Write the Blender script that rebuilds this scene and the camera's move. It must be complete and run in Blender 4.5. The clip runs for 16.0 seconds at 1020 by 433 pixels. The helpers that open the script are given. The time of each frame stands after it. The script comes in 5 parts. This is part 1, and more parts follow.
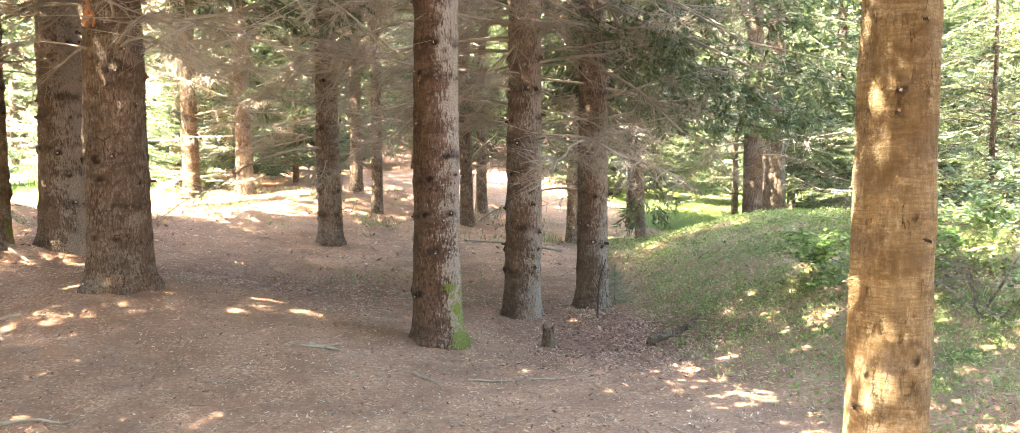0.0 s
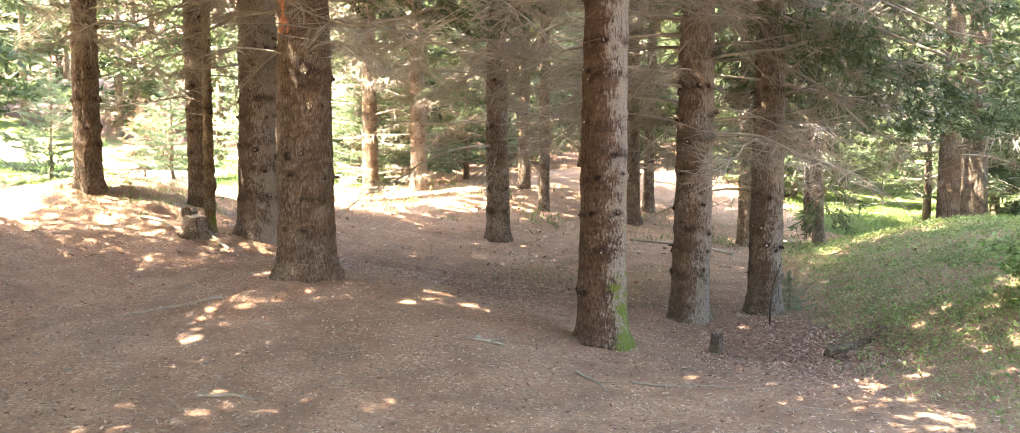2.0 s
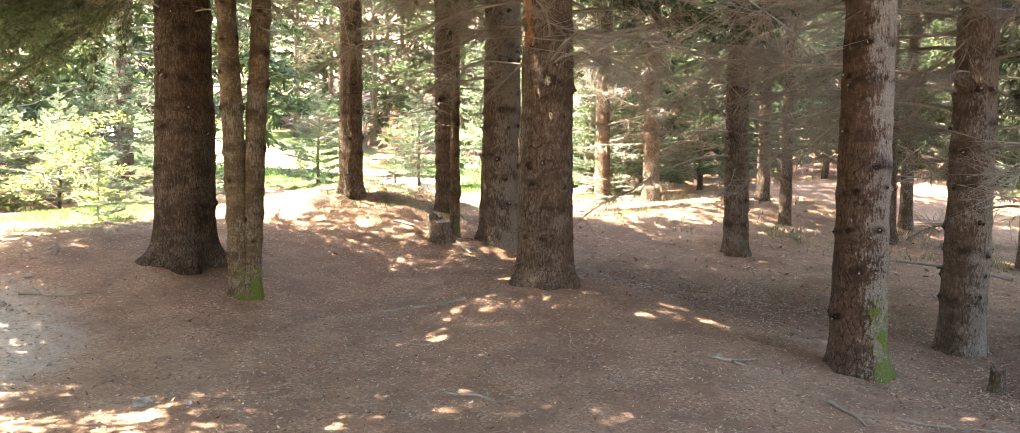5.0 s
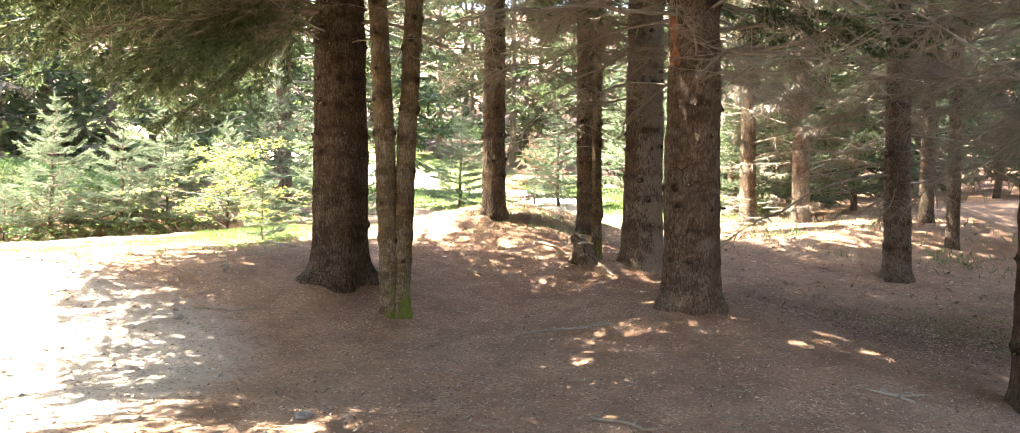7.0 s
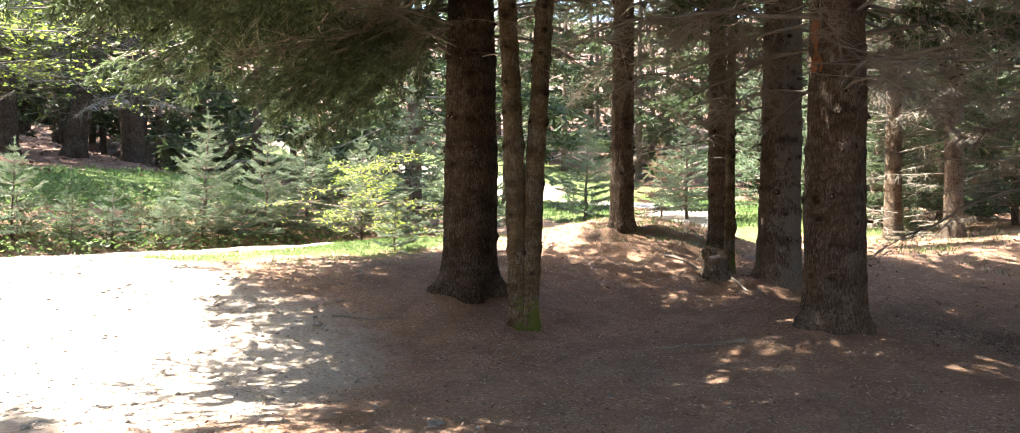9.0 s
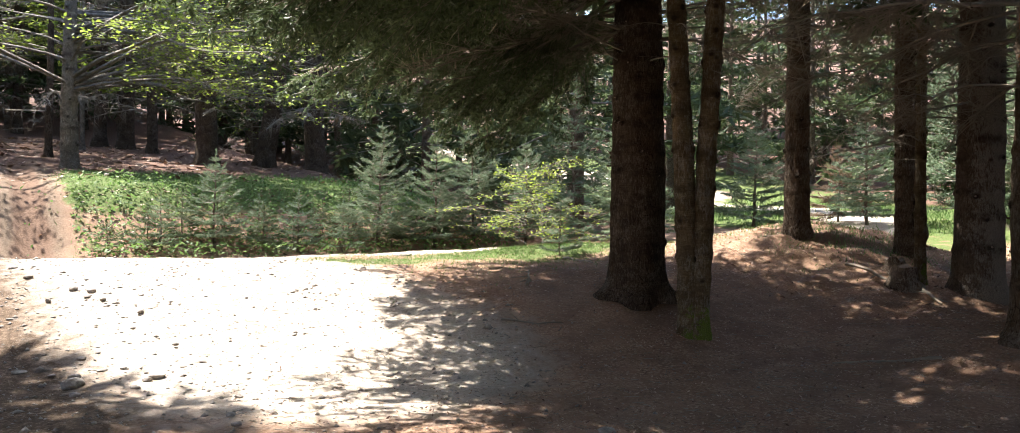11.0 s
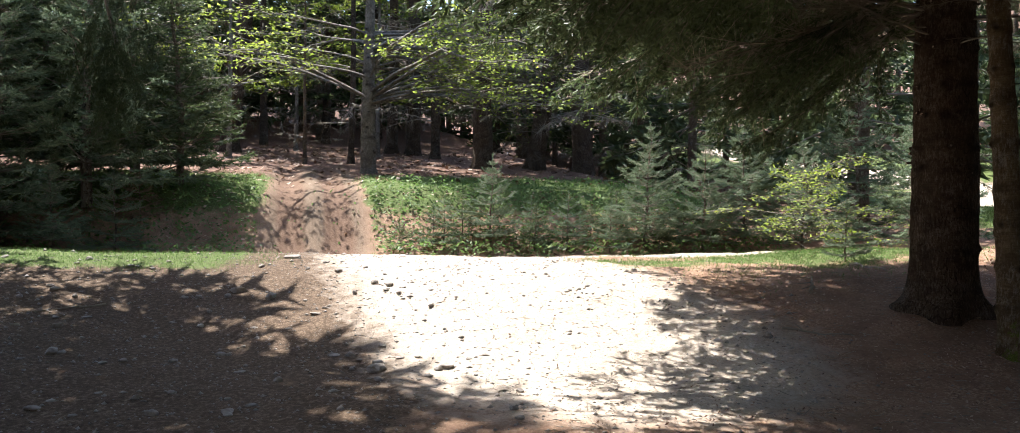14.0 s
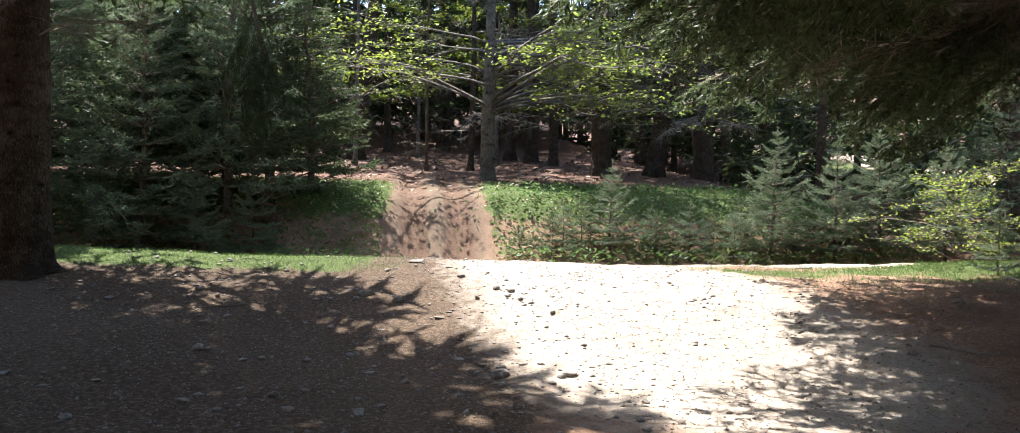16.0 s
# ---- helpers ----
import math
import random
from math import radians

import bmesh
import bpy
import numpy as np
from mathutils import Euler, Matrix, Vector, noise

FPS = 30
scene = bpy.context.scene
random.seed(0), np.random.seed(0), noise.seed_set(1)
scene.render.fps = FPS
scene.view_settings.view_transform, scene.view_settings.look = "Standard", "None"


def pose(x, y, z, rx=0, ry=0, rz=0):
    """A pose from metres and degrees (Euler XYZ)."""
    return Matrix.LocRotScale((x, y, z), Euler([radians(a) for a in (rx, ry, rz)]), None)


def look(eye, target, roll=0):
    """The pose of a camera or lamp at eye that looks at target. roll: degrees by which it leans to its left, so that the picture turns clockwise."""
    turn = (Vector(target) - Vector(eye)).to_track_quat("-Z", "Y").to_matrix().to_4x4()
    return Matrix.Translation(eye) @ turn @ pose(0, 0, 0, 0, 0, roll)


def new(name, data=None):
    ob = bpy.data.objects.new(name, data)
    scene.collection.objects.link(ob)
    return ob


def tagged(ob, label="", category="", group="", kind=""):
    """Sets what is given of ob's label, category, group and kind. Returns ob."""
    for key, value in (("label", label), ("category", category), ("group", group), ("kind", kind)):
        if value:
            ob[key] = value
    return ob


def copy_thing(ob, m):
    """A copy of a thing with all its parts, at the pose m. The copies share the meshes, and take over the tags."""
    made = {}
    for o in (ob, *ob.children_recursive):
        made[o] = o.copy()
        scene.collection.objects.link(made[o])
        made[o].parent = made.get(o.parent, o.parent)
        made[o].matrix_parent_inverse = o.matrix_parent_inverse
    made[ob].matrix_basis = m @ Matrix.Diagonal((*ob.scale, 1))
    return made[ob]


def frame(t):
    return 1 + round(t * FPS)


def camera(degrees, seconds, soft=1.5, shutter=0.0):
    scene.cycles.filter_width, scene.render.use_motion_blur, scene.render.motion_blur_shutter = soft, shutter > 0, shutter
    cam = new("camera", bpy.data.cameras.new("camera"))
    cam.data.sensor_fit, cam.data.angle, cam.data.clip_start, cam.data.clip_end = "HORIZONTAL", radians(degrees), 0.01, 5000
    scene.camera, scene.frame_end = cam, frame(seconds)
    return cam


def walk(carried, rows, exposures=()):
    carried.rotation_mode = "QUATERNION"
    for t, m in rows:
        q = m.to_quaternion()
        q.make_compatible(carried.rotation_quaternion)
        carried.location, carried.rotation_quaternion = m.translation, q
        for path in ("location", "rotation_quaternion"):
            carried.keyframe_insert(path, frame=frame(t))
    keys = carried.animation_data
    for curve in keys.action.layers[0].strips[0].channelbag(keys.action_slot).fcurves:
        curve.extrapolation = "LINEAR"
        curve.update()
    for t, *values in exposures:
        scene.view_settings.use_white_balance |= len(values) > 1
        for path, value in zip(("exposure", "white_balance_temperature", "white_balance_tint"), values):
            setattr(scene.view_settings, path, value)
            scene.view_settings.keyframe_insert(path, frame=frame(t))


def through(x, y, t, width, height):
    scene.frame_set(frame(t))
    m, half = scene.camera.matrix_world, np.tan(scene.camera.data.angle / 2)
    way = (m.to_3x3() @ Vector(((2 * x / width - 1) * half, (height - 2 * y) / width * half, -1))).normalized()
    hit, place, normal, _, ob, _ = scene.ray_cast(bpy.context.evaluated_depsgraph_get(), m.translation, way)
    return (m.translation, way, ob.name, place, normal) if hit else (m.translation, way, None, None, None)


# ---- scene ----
cam = camera(64.6, 16.0, soft=0.8)
PATH = [
    (0, (-0.157, 0.001, 1.473), (-0.112, 1.997, 1.356), -0.6),
    (0.5, (-0.147, 0.001, 1.483), (-0.196, 1.997, 1.364), -0.4),
    (1, (-0.143, 0.013, 1.475), (-0.31, 2.002, 1.359), -0.4),
    (1.5, (-0.149, 0.027, 1.479), (-0.418, 2.005, 1.359), -0.3),
    (2, (-0.17, 0.035, 1.478), (-0.531, 1.998, 1.359), -0.1),
    (2.5, (-0.203, 0.052, 1.473), (-0.682, 1.99, 1.357), 0.0),
    (3, (-0.222, 0.059, 1.49), (-0.807, 1.968, 1.372), 0.2),
    (3.5, (-0.234, 0.066, 1.486), (-0.906, 1.946, 1.37), 0.3),
    (4, (-0.256, 0.066, 1.485), (-1.003, 1.918, 1.371), 0.4),
    (6.5, (-0.346, 0.053, 1.493), (-1.448, 1.72, 1.431), 0.5),
    (7, (-0.36, 0.042, 1.508), (-1.537, 1.658, 1.456), 0.4),
    (7.5, (-0.37, 0.049, 1.506), (-1.616, 1.613, 1.468), 0.4),
    (8, (-0.388, 0.052, 1.499), (-1.698, 1.563, 1.472), 0.5),
    (8.5, (-0.414, 0.051, 1.502), (-1.779, 1.513, 1.477), 0.5),
    (11, (-0.486, -0.002, 1.508), (-2.147, 1.112, 1.495), 0.4),
    (11.5, (-0.524, -0.049, 1.506), (-2.284, 0.902, 1.492), 0.4),
    (12, (-0.553, -0.046, 1.507), (-2.391, 0.744, 1.492), 0.4),
    (12.5, (-0.574, -0.03, 1.506), (-2.446, 0.676, 1.491), 0.4),
    (13, (-0.587, -0.038, 1.506), (-2.479, 0.609, 1.49), 0.3),
    (13.5, (-0.593, -0.049, 1.5), (-2.502, 0.547, 1.485), 0.3),
    (14, (-0.601, -0.077, 1.511), (-2.529, 0.455, 1.496), 0.5),
    (14.5, (-0.614, -0.106, 1.505), (-2.558, 0.364, 1.489), 0.7),
    (15, (-0.62, -0.126, 1.513), (-2.58, 0.275, 1.5), 0.8),
    (15.5, (-0.644, -0.143, 1.51), (-2.618, 0.178, 1.502), 0.8),
    (16, (-0.661, -0.148, 1.507), (-2.645, 0.105, 1.506), 0.9),
]
EXPOSURES = [(t, e, k, 12) for t, e, k in ((0, 5.24, 7950), (2, 5.08, 7850), (4, 4.68, 7650), (6.5, 4.3, 7350), (8, 3.85, 7150), (8.5, 3.54, 6900), (11, 2.2, 6500), (12, 1.93, 6350), (16, 1.8, 6350))]
walk(cam, [(t, look(eye, target, roll)) for t, eye, target, roll in PATH], EXPOSURES)

# ---- light ----
SUN_AZ, SUN_EL = radians(245), radians(58)  # azimuth clockwise from +y
TO_SUN = Vector((math.sin(SUN_AZ) * math.cos(SUN_EL), math.cos(SUN_AZ) * math.cos(SUN_EL), math.sin(SUN_EL)))
world = bpy.data.worlds.new("world")
scene.world = world
world.use_nodes = True
wn = world.node_tree
sky = wn.nodes.new("ShaderNodeTexSky")
sky.sky_type, sky.sun_disc = "NISHITA", False
sky.sun_elevation, sky.sun_rotation = SUN_EL, SUN_AZ
wn.links.new(sky.outputs[0], wn.nodes["Background"].inputs[0])
wn.nodes["Background"].inputs[1].default_value = 0.13
sun = new("sun", bpy.data.lights.new("sun", "SUN"))
sun.data.energy, sun.data.angle, sun.data.color = 4.9, radians(0.6), (1.0, 0.965, 0.9)
sun.matrix_world = look(TO_SUN * 40, (0, 0, 0))


# ---- material helpers ----
class Mat:
    """A node material with short calls for the usual nodes."""

    def __init__(self, name):
        self.m = bpy.data.materials.new(name)
        self.m.use_nodes = True
        self.t = self.m.node_tree
        self.b = self.t.nodes["Principled BSDF"]
        self.tc = self.t.nodes.new("ShaderNodeTexCoord")
        self.co = self.tc.outputs["Object"]

    def put(self, inp, v):
        if isinstance(v, bpy.types.NodeSocket):
            self.t.links.new(v, inp)
        elif isinstance(v, tuple) and len(v) == 3 and inp.type == "RGBA":
            inp.default_value = (*v, 1)
        else:
            inp.default_value = v

    def noise(self, scale, detail=4, rough=0.6, vec=None, stretch=None):
        n = self.t.nodes.new("ShaderNodeTexNoise")
        n.inputs["Scale"].default_value, n.inputs["Detail"].default_value = scale, detail
        n.inputs["Roughness"].default_value = rough
        v = vec or self.co
        if stretch:
            mp = self.t.nodes.new("ShaderNodeMapping")
            mp.inputs["Scale"].default_value = stretch
            self.t.links.new(v, mp.inputs[0])
            v = mp.outputs[0]
        self.t.links.new(v, n.inputs["Vector"])
        return n.outputs["Fac"]

    def cells(self, scale, stretch=None, out="Distance", feature="F1"):
        n = self.t.nodes.new("ShaderNodeTexVoronoi")
        n.feature = feature
        n.inputs["Scale"].default_value = scale
        v = self.co
        if stretch:
            mp = self.t.nodes.new("ShaderNodeMapping")
            mp.inputs["Scale"].default_value = stretch
            self.t.links.new(v, mp.inputs[0])
            v = mp.outputs[0]
        self.t.links.new(v, n.inputs["Vector"])
        return n.outputs[out]

    def ramp(self, fac, *stops):
        r = self.t.nodes.new("ShaderNodeValToRGB")
        while len(r.color_ramp.elements) < len(stops):
            r.color_ramp.elements.new(0.5)
        for e, (p, c) in zip(r.color_ramp.elements, stops):
            e.position = p
            e.color = (*c, 1) if isinstance(c, tuple) else (c, c, c, 1)
        self.t.links.new(fac, r.inputs[0])
        return r.outputs[0]

    def mix(self, fac, a, b, mode="MIX"):
        n = self.t.nodes.new("ShaderNodeMix")
        n.data_type, n.blend_type = "RGBA", mode
        self.put(n.inputs[0], fac)
        self.put(n.inputs[6], a)
        self.put(n.inputs[7], b)
        return n.outputs[2]

    def math(self, op, a, b=0.0):
        n = self.t.nodes.new("ShaderNodeMath")
        n.operation = op
        self.put(n.inputs[0], a)
        self.put(n.inputs[1], b)
        return n.outputs[0]

    def attr(self, name):
        n = self.t.nodes.new("ShaderNodeAttribute")
        n.attribute_name = name
        return n.outputs["Fac"]

    def island(self):
        return self.t.nodes.new("ShaderNodeNewGeometry").outputs["Random Per Island"]

    def obj_random(self):
        return self.t.nodes.new("ShaderNodeObjectInfo").outputs["Random"]

    def shuffle(self):
        """Moves the pattern by an amount that differs from object to object."""
        k = self.t.nodes.new("ShaderNodeVectorMath")
        k.operation = "MULTIPLY_ADD"
        self.t.links.new(self.obj_random(), k.inputs[0])
        k.inputs[1].default_value = (31.0, 17.0, 23.0)
        self.t.links.new(self.co, k.inputs[2])
        self.co = k.outputs[0]

    def done(self, color, rough=0.8, bump=None, strength=0.4, dist=0.02, spec=0.3):
        self.put(self.b.inputs["Base Color"], color)
        self.put(self.b.inputs["Roughness"], rough)
        self.b.inputs["Specular IOR Level"].default_value = spec
        if bump is not None:
            n = self.t.nodes.new("ShaderNodeBump")
            n.inputs["Strength"].default_value, n.inputs["Distance"].default_value = strength, dist
            self.t.links.new(bump, n.inputs["Height"])
            self.t.links.new(n.outputs[0], self.b.inputs["Normal"])
        return self.m

    def leafy(self, color, through=0.4, rough=0.55):
        """Thin leaves: part of the light goes through them."""
        self.done(color, rough, spec=0.35)
        tr = self.t.nodes.new("ShaderNodeBsdfTranslucent")
        self.put(tr.inputs[0], color)
        mx = self.t.nodes.new("ShaderNodeMixShader")
        mx.inputs[0].default_value = through
        self.t.links.new(self.b.outputs[0], mx.inputs[1])
        self.t.links.new(tr.outputs[0], mx.inputs[2])
        self.t.links.new(mx.outputs[0], self.t.nodes["Material Output"].inputs[0])
        return self.m


def ground_material():
    g = Mat("forest_ground")
    fine, mid, broad = g.noise(38, 6, 0.7), g.noise(7, 5), g.noise(0.9, 4)
    soil = g.ramp(fine, (0.32, (0.082, 0.045, 0.028)), (0.5, (0.29, 0.176, 0.112)), (0.68, (0.58, 0.42, 0.295)))
    soil = g.mix(g.ramp(mid, (0.38, 0.0), (0.62, 0.75)), soil, (0.26, 0.143, 0.09))
    soil = g.mix(g.ramp(broad, (0.35, 0.0), (0.7, 0.5)), soil, (0.37, 0.25, 0.17))
    damp = g.ramp(g.noise(2.3, 6, 0.65), (0.42, 0.0), (0.6, 0.55))
    soil = g.mix(damp, soil, (0.152, 0.09, 0.058))
    needles = g.ramp(g.cells(70, (1, 2.4, 1)), (0.0, 1.0), (0.16, 0.0))
    soil = g.mix(g.math("MULTIPLY", needles, 0.6), soil, (0.42, 0.31, 0.21))
    litter = g.ramp(g.noise(22, 5, 0.75), (0.3, (0.065, 0.036, 0.025)), (0.5, (0.15, 0.085, 0.06)), (0.7, (0.27, 0.18, 0.135)))
    # bare earth, coloured darker to imitate the shade on the clearing
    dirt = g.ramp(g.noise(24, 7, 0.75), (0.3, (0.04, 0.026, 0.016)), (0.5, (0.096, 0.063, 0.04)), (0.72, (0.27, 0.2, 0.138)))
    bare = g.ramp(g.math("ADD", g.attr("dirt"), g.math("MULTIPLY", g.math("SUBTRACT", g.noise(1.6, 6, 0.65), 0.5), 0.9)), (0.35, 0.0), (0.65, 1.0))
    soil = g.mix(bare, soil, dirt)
    col = g.mix(g.attr("litter"), soil, litter)
    way = g.t.nodes.new("ShaderNodeSeparateXYZ")
    g.t.links.new(g.co, way.inputs[0])
    rut = g.math("COSINE", g.math("MULTIPLY", g.math("ADD", way.outputs[1], -0.45), 6.6))
    rut = g.math("ADD", rut, g.math("MULTIPLY", g.math("SUBTRACT", g.noise(2.4, 5, 0.6, stretch=(0.35, 1, 1)), 0.5), 2.2))
    trod = g.mix(g.ramp(rut, (0.0, 1.0), (0.75, 0.0)), g.ramp(g.noise(33, 6, 0.7), (0.35, (0.125, 0.084, 0.055)), (0.65, (0.22, 0.162, 0.113))),
                 g.ramp(g.noise(28, 6, 0.7), (0.35, (0.105, 0.06, 0.038)), (0.65, (0.19, 0.12, 0.08))))
    col = g.mix(g.attr("track"), col, trod)
    gravel = g.ramp(g.noise(30, 6, 0.8), (0.3, (0.25, 0.2, 0.155)), (0.52, (0.43, 0.365, 0.295)), (0.72, (0.6, 0.54, 0.465)))
    gravel = g.mix(g.ramp(mid, (0.4, 0.0), (0.7, 0.5)), gravel, (0.31, 0.25, 0.195))
    ga = g.ramp(g.math("ADD", g.attr("gravel"), g.math("MULTIPLY", g.math("SUBTRACT", mid, 0.5), 0.7)), (0.3, 0.0), (0.65, 1.0))
    col = g.mix(ga, col, gravel)
    turf = g.ramp(g.noise(26, 5, 0.7), (0.3, (0.06, 0.06, 0.025)), (0.52, (0.09, 0.125, 0.035)), (0.75, (0.16, 0.19, 0.075)))
    gr = g.ramp(g.math("ADD", g.attr("grass"), g.math("MULTIPLY", g.math("SUBTRACT", g.noise(3.2, 5), 0.5), 1.1)), (0.38, 0.0), (0.62, 1.0))
    col = g.mix(gr, col, turf)
    h = g.math("ADD", g.math("MULTIPLY", fine, 0.6), g.math("MULTIPLY", g.noise(110, 3), 0.4))
    return g.done(col, 0.92, h, 0.7, 0.03, 0.15)


def bark_material(name, dark, mid_c, light, lichen=0.25, moss=None, side=0.0, lines=0.15, scales=1.0, net=True):
    """Bark: fibrous grain, loose scales with broken cracks, brown stains, dark whorls and knots, grey lichen. lines: fine level wrinkles."""
    k = Mat(name)
    sep = k.t.nodes.new("ShaderNodeSeparateXYZ")
    k.t.links.new(k.tc.outputs["Object"], sep.inputs[0])
    k.shuffle()
    fibre = k.noise(46, 8, 0.75, stretch=(1.3, 1.3, 0.4))
    fine = k.noise(130, 5, 0.7)
    wrinkle = k.noise(26, 6, 0.7, stretch=(0.35, 0.35, 3.2))
    tone = k.math("ADD", k.math("MULTIPLY", fibre, 0.55), k.math("ADD", k.math("MULTIPLY", fine, 0.45 - lines), k.math("MULTIPLY", wrinkle, lines)))
    soft_dark = tuple(0.5 * a + 0.5 * b for a, b in zip(dark, mid_c))
    col = k.ramp(tone, (0.37, soft_dark), (0.49, mid_c), (0.62, light))
    plate = k.ramp(k.cells(19, (1, 1, 0.42), out="Color"), (0.1, 0.0), (0.9, 1.0))
    col = k.mix(k.math("MULTIPLY", plate, 0.45 * scales), col, tuple(0.7 * c for c in mid_c))
    edge = k.math("ADD", k.cells(19, (1, 1, 0.42), feature="DISTANCE_TO_EDGE"), k.math("MULTIPLY", k.math("SUBTRACT", fibre, 0.5), 0.16))
    loose = k.ramp(k.math("SUBTRACT", k.noise(3.1, 4, 0.65), k.math("MULTIPLY", sep.outputs[2], 0.05)), (0.4, 0.1), (0.56, 1.0))
    if not net:
        slit = k.math("ABSOLUTE", k.math("SUBTRACT", k.noise(13, 4, 0.55, stretch=(1.7, 1.7, 0.42)), 0.5))
        edge, loose = k.math("MULTIPLY", slit, 2.6), k.ramp(k.noise(7, 3, 0.6), (0.47, 0.0), (0.55, 1.0))
        col = k.mix(k.ramp(wrinkle, (0.36, 0.75), (0.48, 0.0)), col, soft_dark)
    crack = k.math("MULTIPLY", k.ramp(edge, (0.0, 1.0), (0.055, 0.0)), loose)
    col = k.mix(k.math("MULTIPLY", crack, 0.85 * scales), col, tuple(0.55 * c for c in dark))
    blot = k.math("ADD", k.math("MULTIPLY", k.noise(4.2, 5, 0.6, stretch=(1, 1, 1.7)), 0.7), k.math("MULTIPLY", k.noise(21, 5, 0.7, stretch=(0.8, 0.8, 1.8)), 0.3))
    col = k.mix(k.ramp(blot, (0.49 if net else 0.47, 0.0), (0.57 if net else 0.53, 0.72)), col, k.mix(fibre, dark, soft_dark))
    patch = k.math("ADD", k.math("MULTIPLY", k.math("ADD", k.noise(2.6, 5, 0.65), k.noise(8, 5, 0.7)), 0.5), k.math("MULTIPLY", k.math("SUBTRACT", sep.outputs[0], 0.06), side))
    grey = k.math("MULTIPLY", k.ramp(k.math("ADD", patch, k.math("MULTIPLY", k.math("SUBTRACT", fibre, 0.5), 0.9)), (0.5, 0.0), (0.6, 1.0)), lichen)
    col = k.mix(grey, col, k.ramp(fine, (0.32, (0.13, 0.11, 0.085)), (0.5, (0.31, 0.28, 0.23)), (0.68, (0.5, 0.47, 0.41))))
    ring = k.math("MULTIPLY", k.attr("ring"), k.ramp(k.noise(4.5, 5, 0.7), (0.48, 0.0), (0.6, 0.85)))
    col = k.mix(ring, col, tuple(0.8 * c for c in dark))
    col = k.mix(k.ramp(k.math("ADD", k.attr("knot"), k.math("MULTIPLY", k.math("SUBTRACT", fibre, 0.5), 0.7)), (0.3, 0.0), (0.8, 0.92)), col, tuple(0.4 * c for c in dark))
    if moss:
        low = k.math("SUBTRACT", 0.85, k.math("MULTIPLY", sep.outputs[2], moss[0]))
        aside = k.math("MULTIPLY", k.math("ADD", sep.outputs[0], moss[1]), 6.0)
        m = k.math("ADD", k.math("MINIMUM", low, aside), k.math("MULTIPLY", k.math("SUBTRACT", k.noise(10, 6, 0.8), 0.5), 3.6))
        col = k.mix(k.ramp(m, (0.35, 0.0), (0.6, 0.9)), col, k.ramp(fine, (0.35, (0.07, 0.11, 0.015)), (0.65, (0.2, 0.27, 0.045))))
    h = k.math("ADD", k.math("ADD", fibre, k.math("MULTIPLY", fine, 0.4)), k.math("ADD", k.math("MULTIPLY", wrinkle, 0.4 + lines), k.math("MULTIPLY", crack, -1.1)))
    return k.done(col, 0.9, h, 1.0, 0.035, 0.15)


def leaf_material(name, a, b, c, through=0.4, scale=1.6):
    k = Mat(name)
    col = k.ramp(k.island(), (0.0, a), (0.5, b), (1.0, c))
    col = k.mix(k.ramp(k.noise(scale, 3), (0.35, 0.0), (0.7, 0.6)), col, a)
    return k.leafy(col, through)


def plain_material(name, a, b, scale=20.0, rough=0.85, isl=False):
    k = Mat(name)
    col = k.ramp(k.noise(scale, 5, 0.7), (0.3, a), (0.7, b))
    if isl:
        col = k.mix(0.5, col, k.ramp(k.island(), (0.0, a), (1.0, b)))
    return k.done(col, rough, k.noise(scale * 3, 4), 0.4, 0.01, 0.2)


GROUND = ground_material()
BARK_BROWN = bark_material("spruce_bark_brown", (0.05, 0.033, 0.022), (0.15, 0.107, 0.072), (0.30, 0.234, 0.165), 0.35)
# Darker copy of the brown bark: old trunks, and shade painted on hill trunks
BARK_OLD_SHADED = bark_material("old_and_shaded_spruce_bark", (0.03, 0.02, 0.014), (0.085, 0.06, 0.041), (0.18, 0.14, 0.1), 0.25)
BARK_GREY = bark_material("spruce_bark_grey", (0.0546, 0.0377, 0.0272), (0.156, 0.1144, 0.0815), (0.325, 0.2665, 0.2038), 0.75, None, 0.9)
BARK_MOSS = bark_material("spruce_bark_mossy", (0.04, 0.024, 0.017), (0.125, 0.08, 0.054), (0.26, 0.20, 0.145), 0.8, (0.95, -0.07), 1.1)
BARK_TAN = bark_material("fir_bark_tan", (0.11, 0.066, 0.03), (0.33, 0.235, 0.12), (0.52, 0.41, 0.25), 0.3, lines=0.33, scales=1.0, net=False)
BARK_PALE = bark_material("beech_bark_pale", (0.08, 0.068, 0.055), (0.17, 0.15, 0.125), (0.34, 0.32, 0.28), 0.9, scales=0.4)
DEADWOOD = plain_material("dead_twigs", (0.12, 0.1, 0.076), (0.35, 0.31, 0.245), 6, 0.9, True)
SNAG_BARK = plain_material("knot_bark", (0.028, 0.019, 0.013), (0.085, 0.058, 0.04), 60)
SNAG_WOOD = plain_material("broken_wood", (0.22, 0.15, 0.105), (0.5, 0.4, 0.32), 50)
PEELED = plain_material("peeled_inner_bark", (0.2, 0.085, 0.04), (0.4, 0.19, 0.095), 30)
NEEDLES = leaf_material("spruce_needles", (0.045, 0.066, 0.028), (0.085, 0.118, 0.05), (0.145, 0.185, 0.085), 0.45)
FIR_NEEDLES = leaf_material("fir_needles", (0.095, 0.135, 0.075), (0.165, 0.225, 0.13), (0.29, 0.35, 0.225), 0.45)
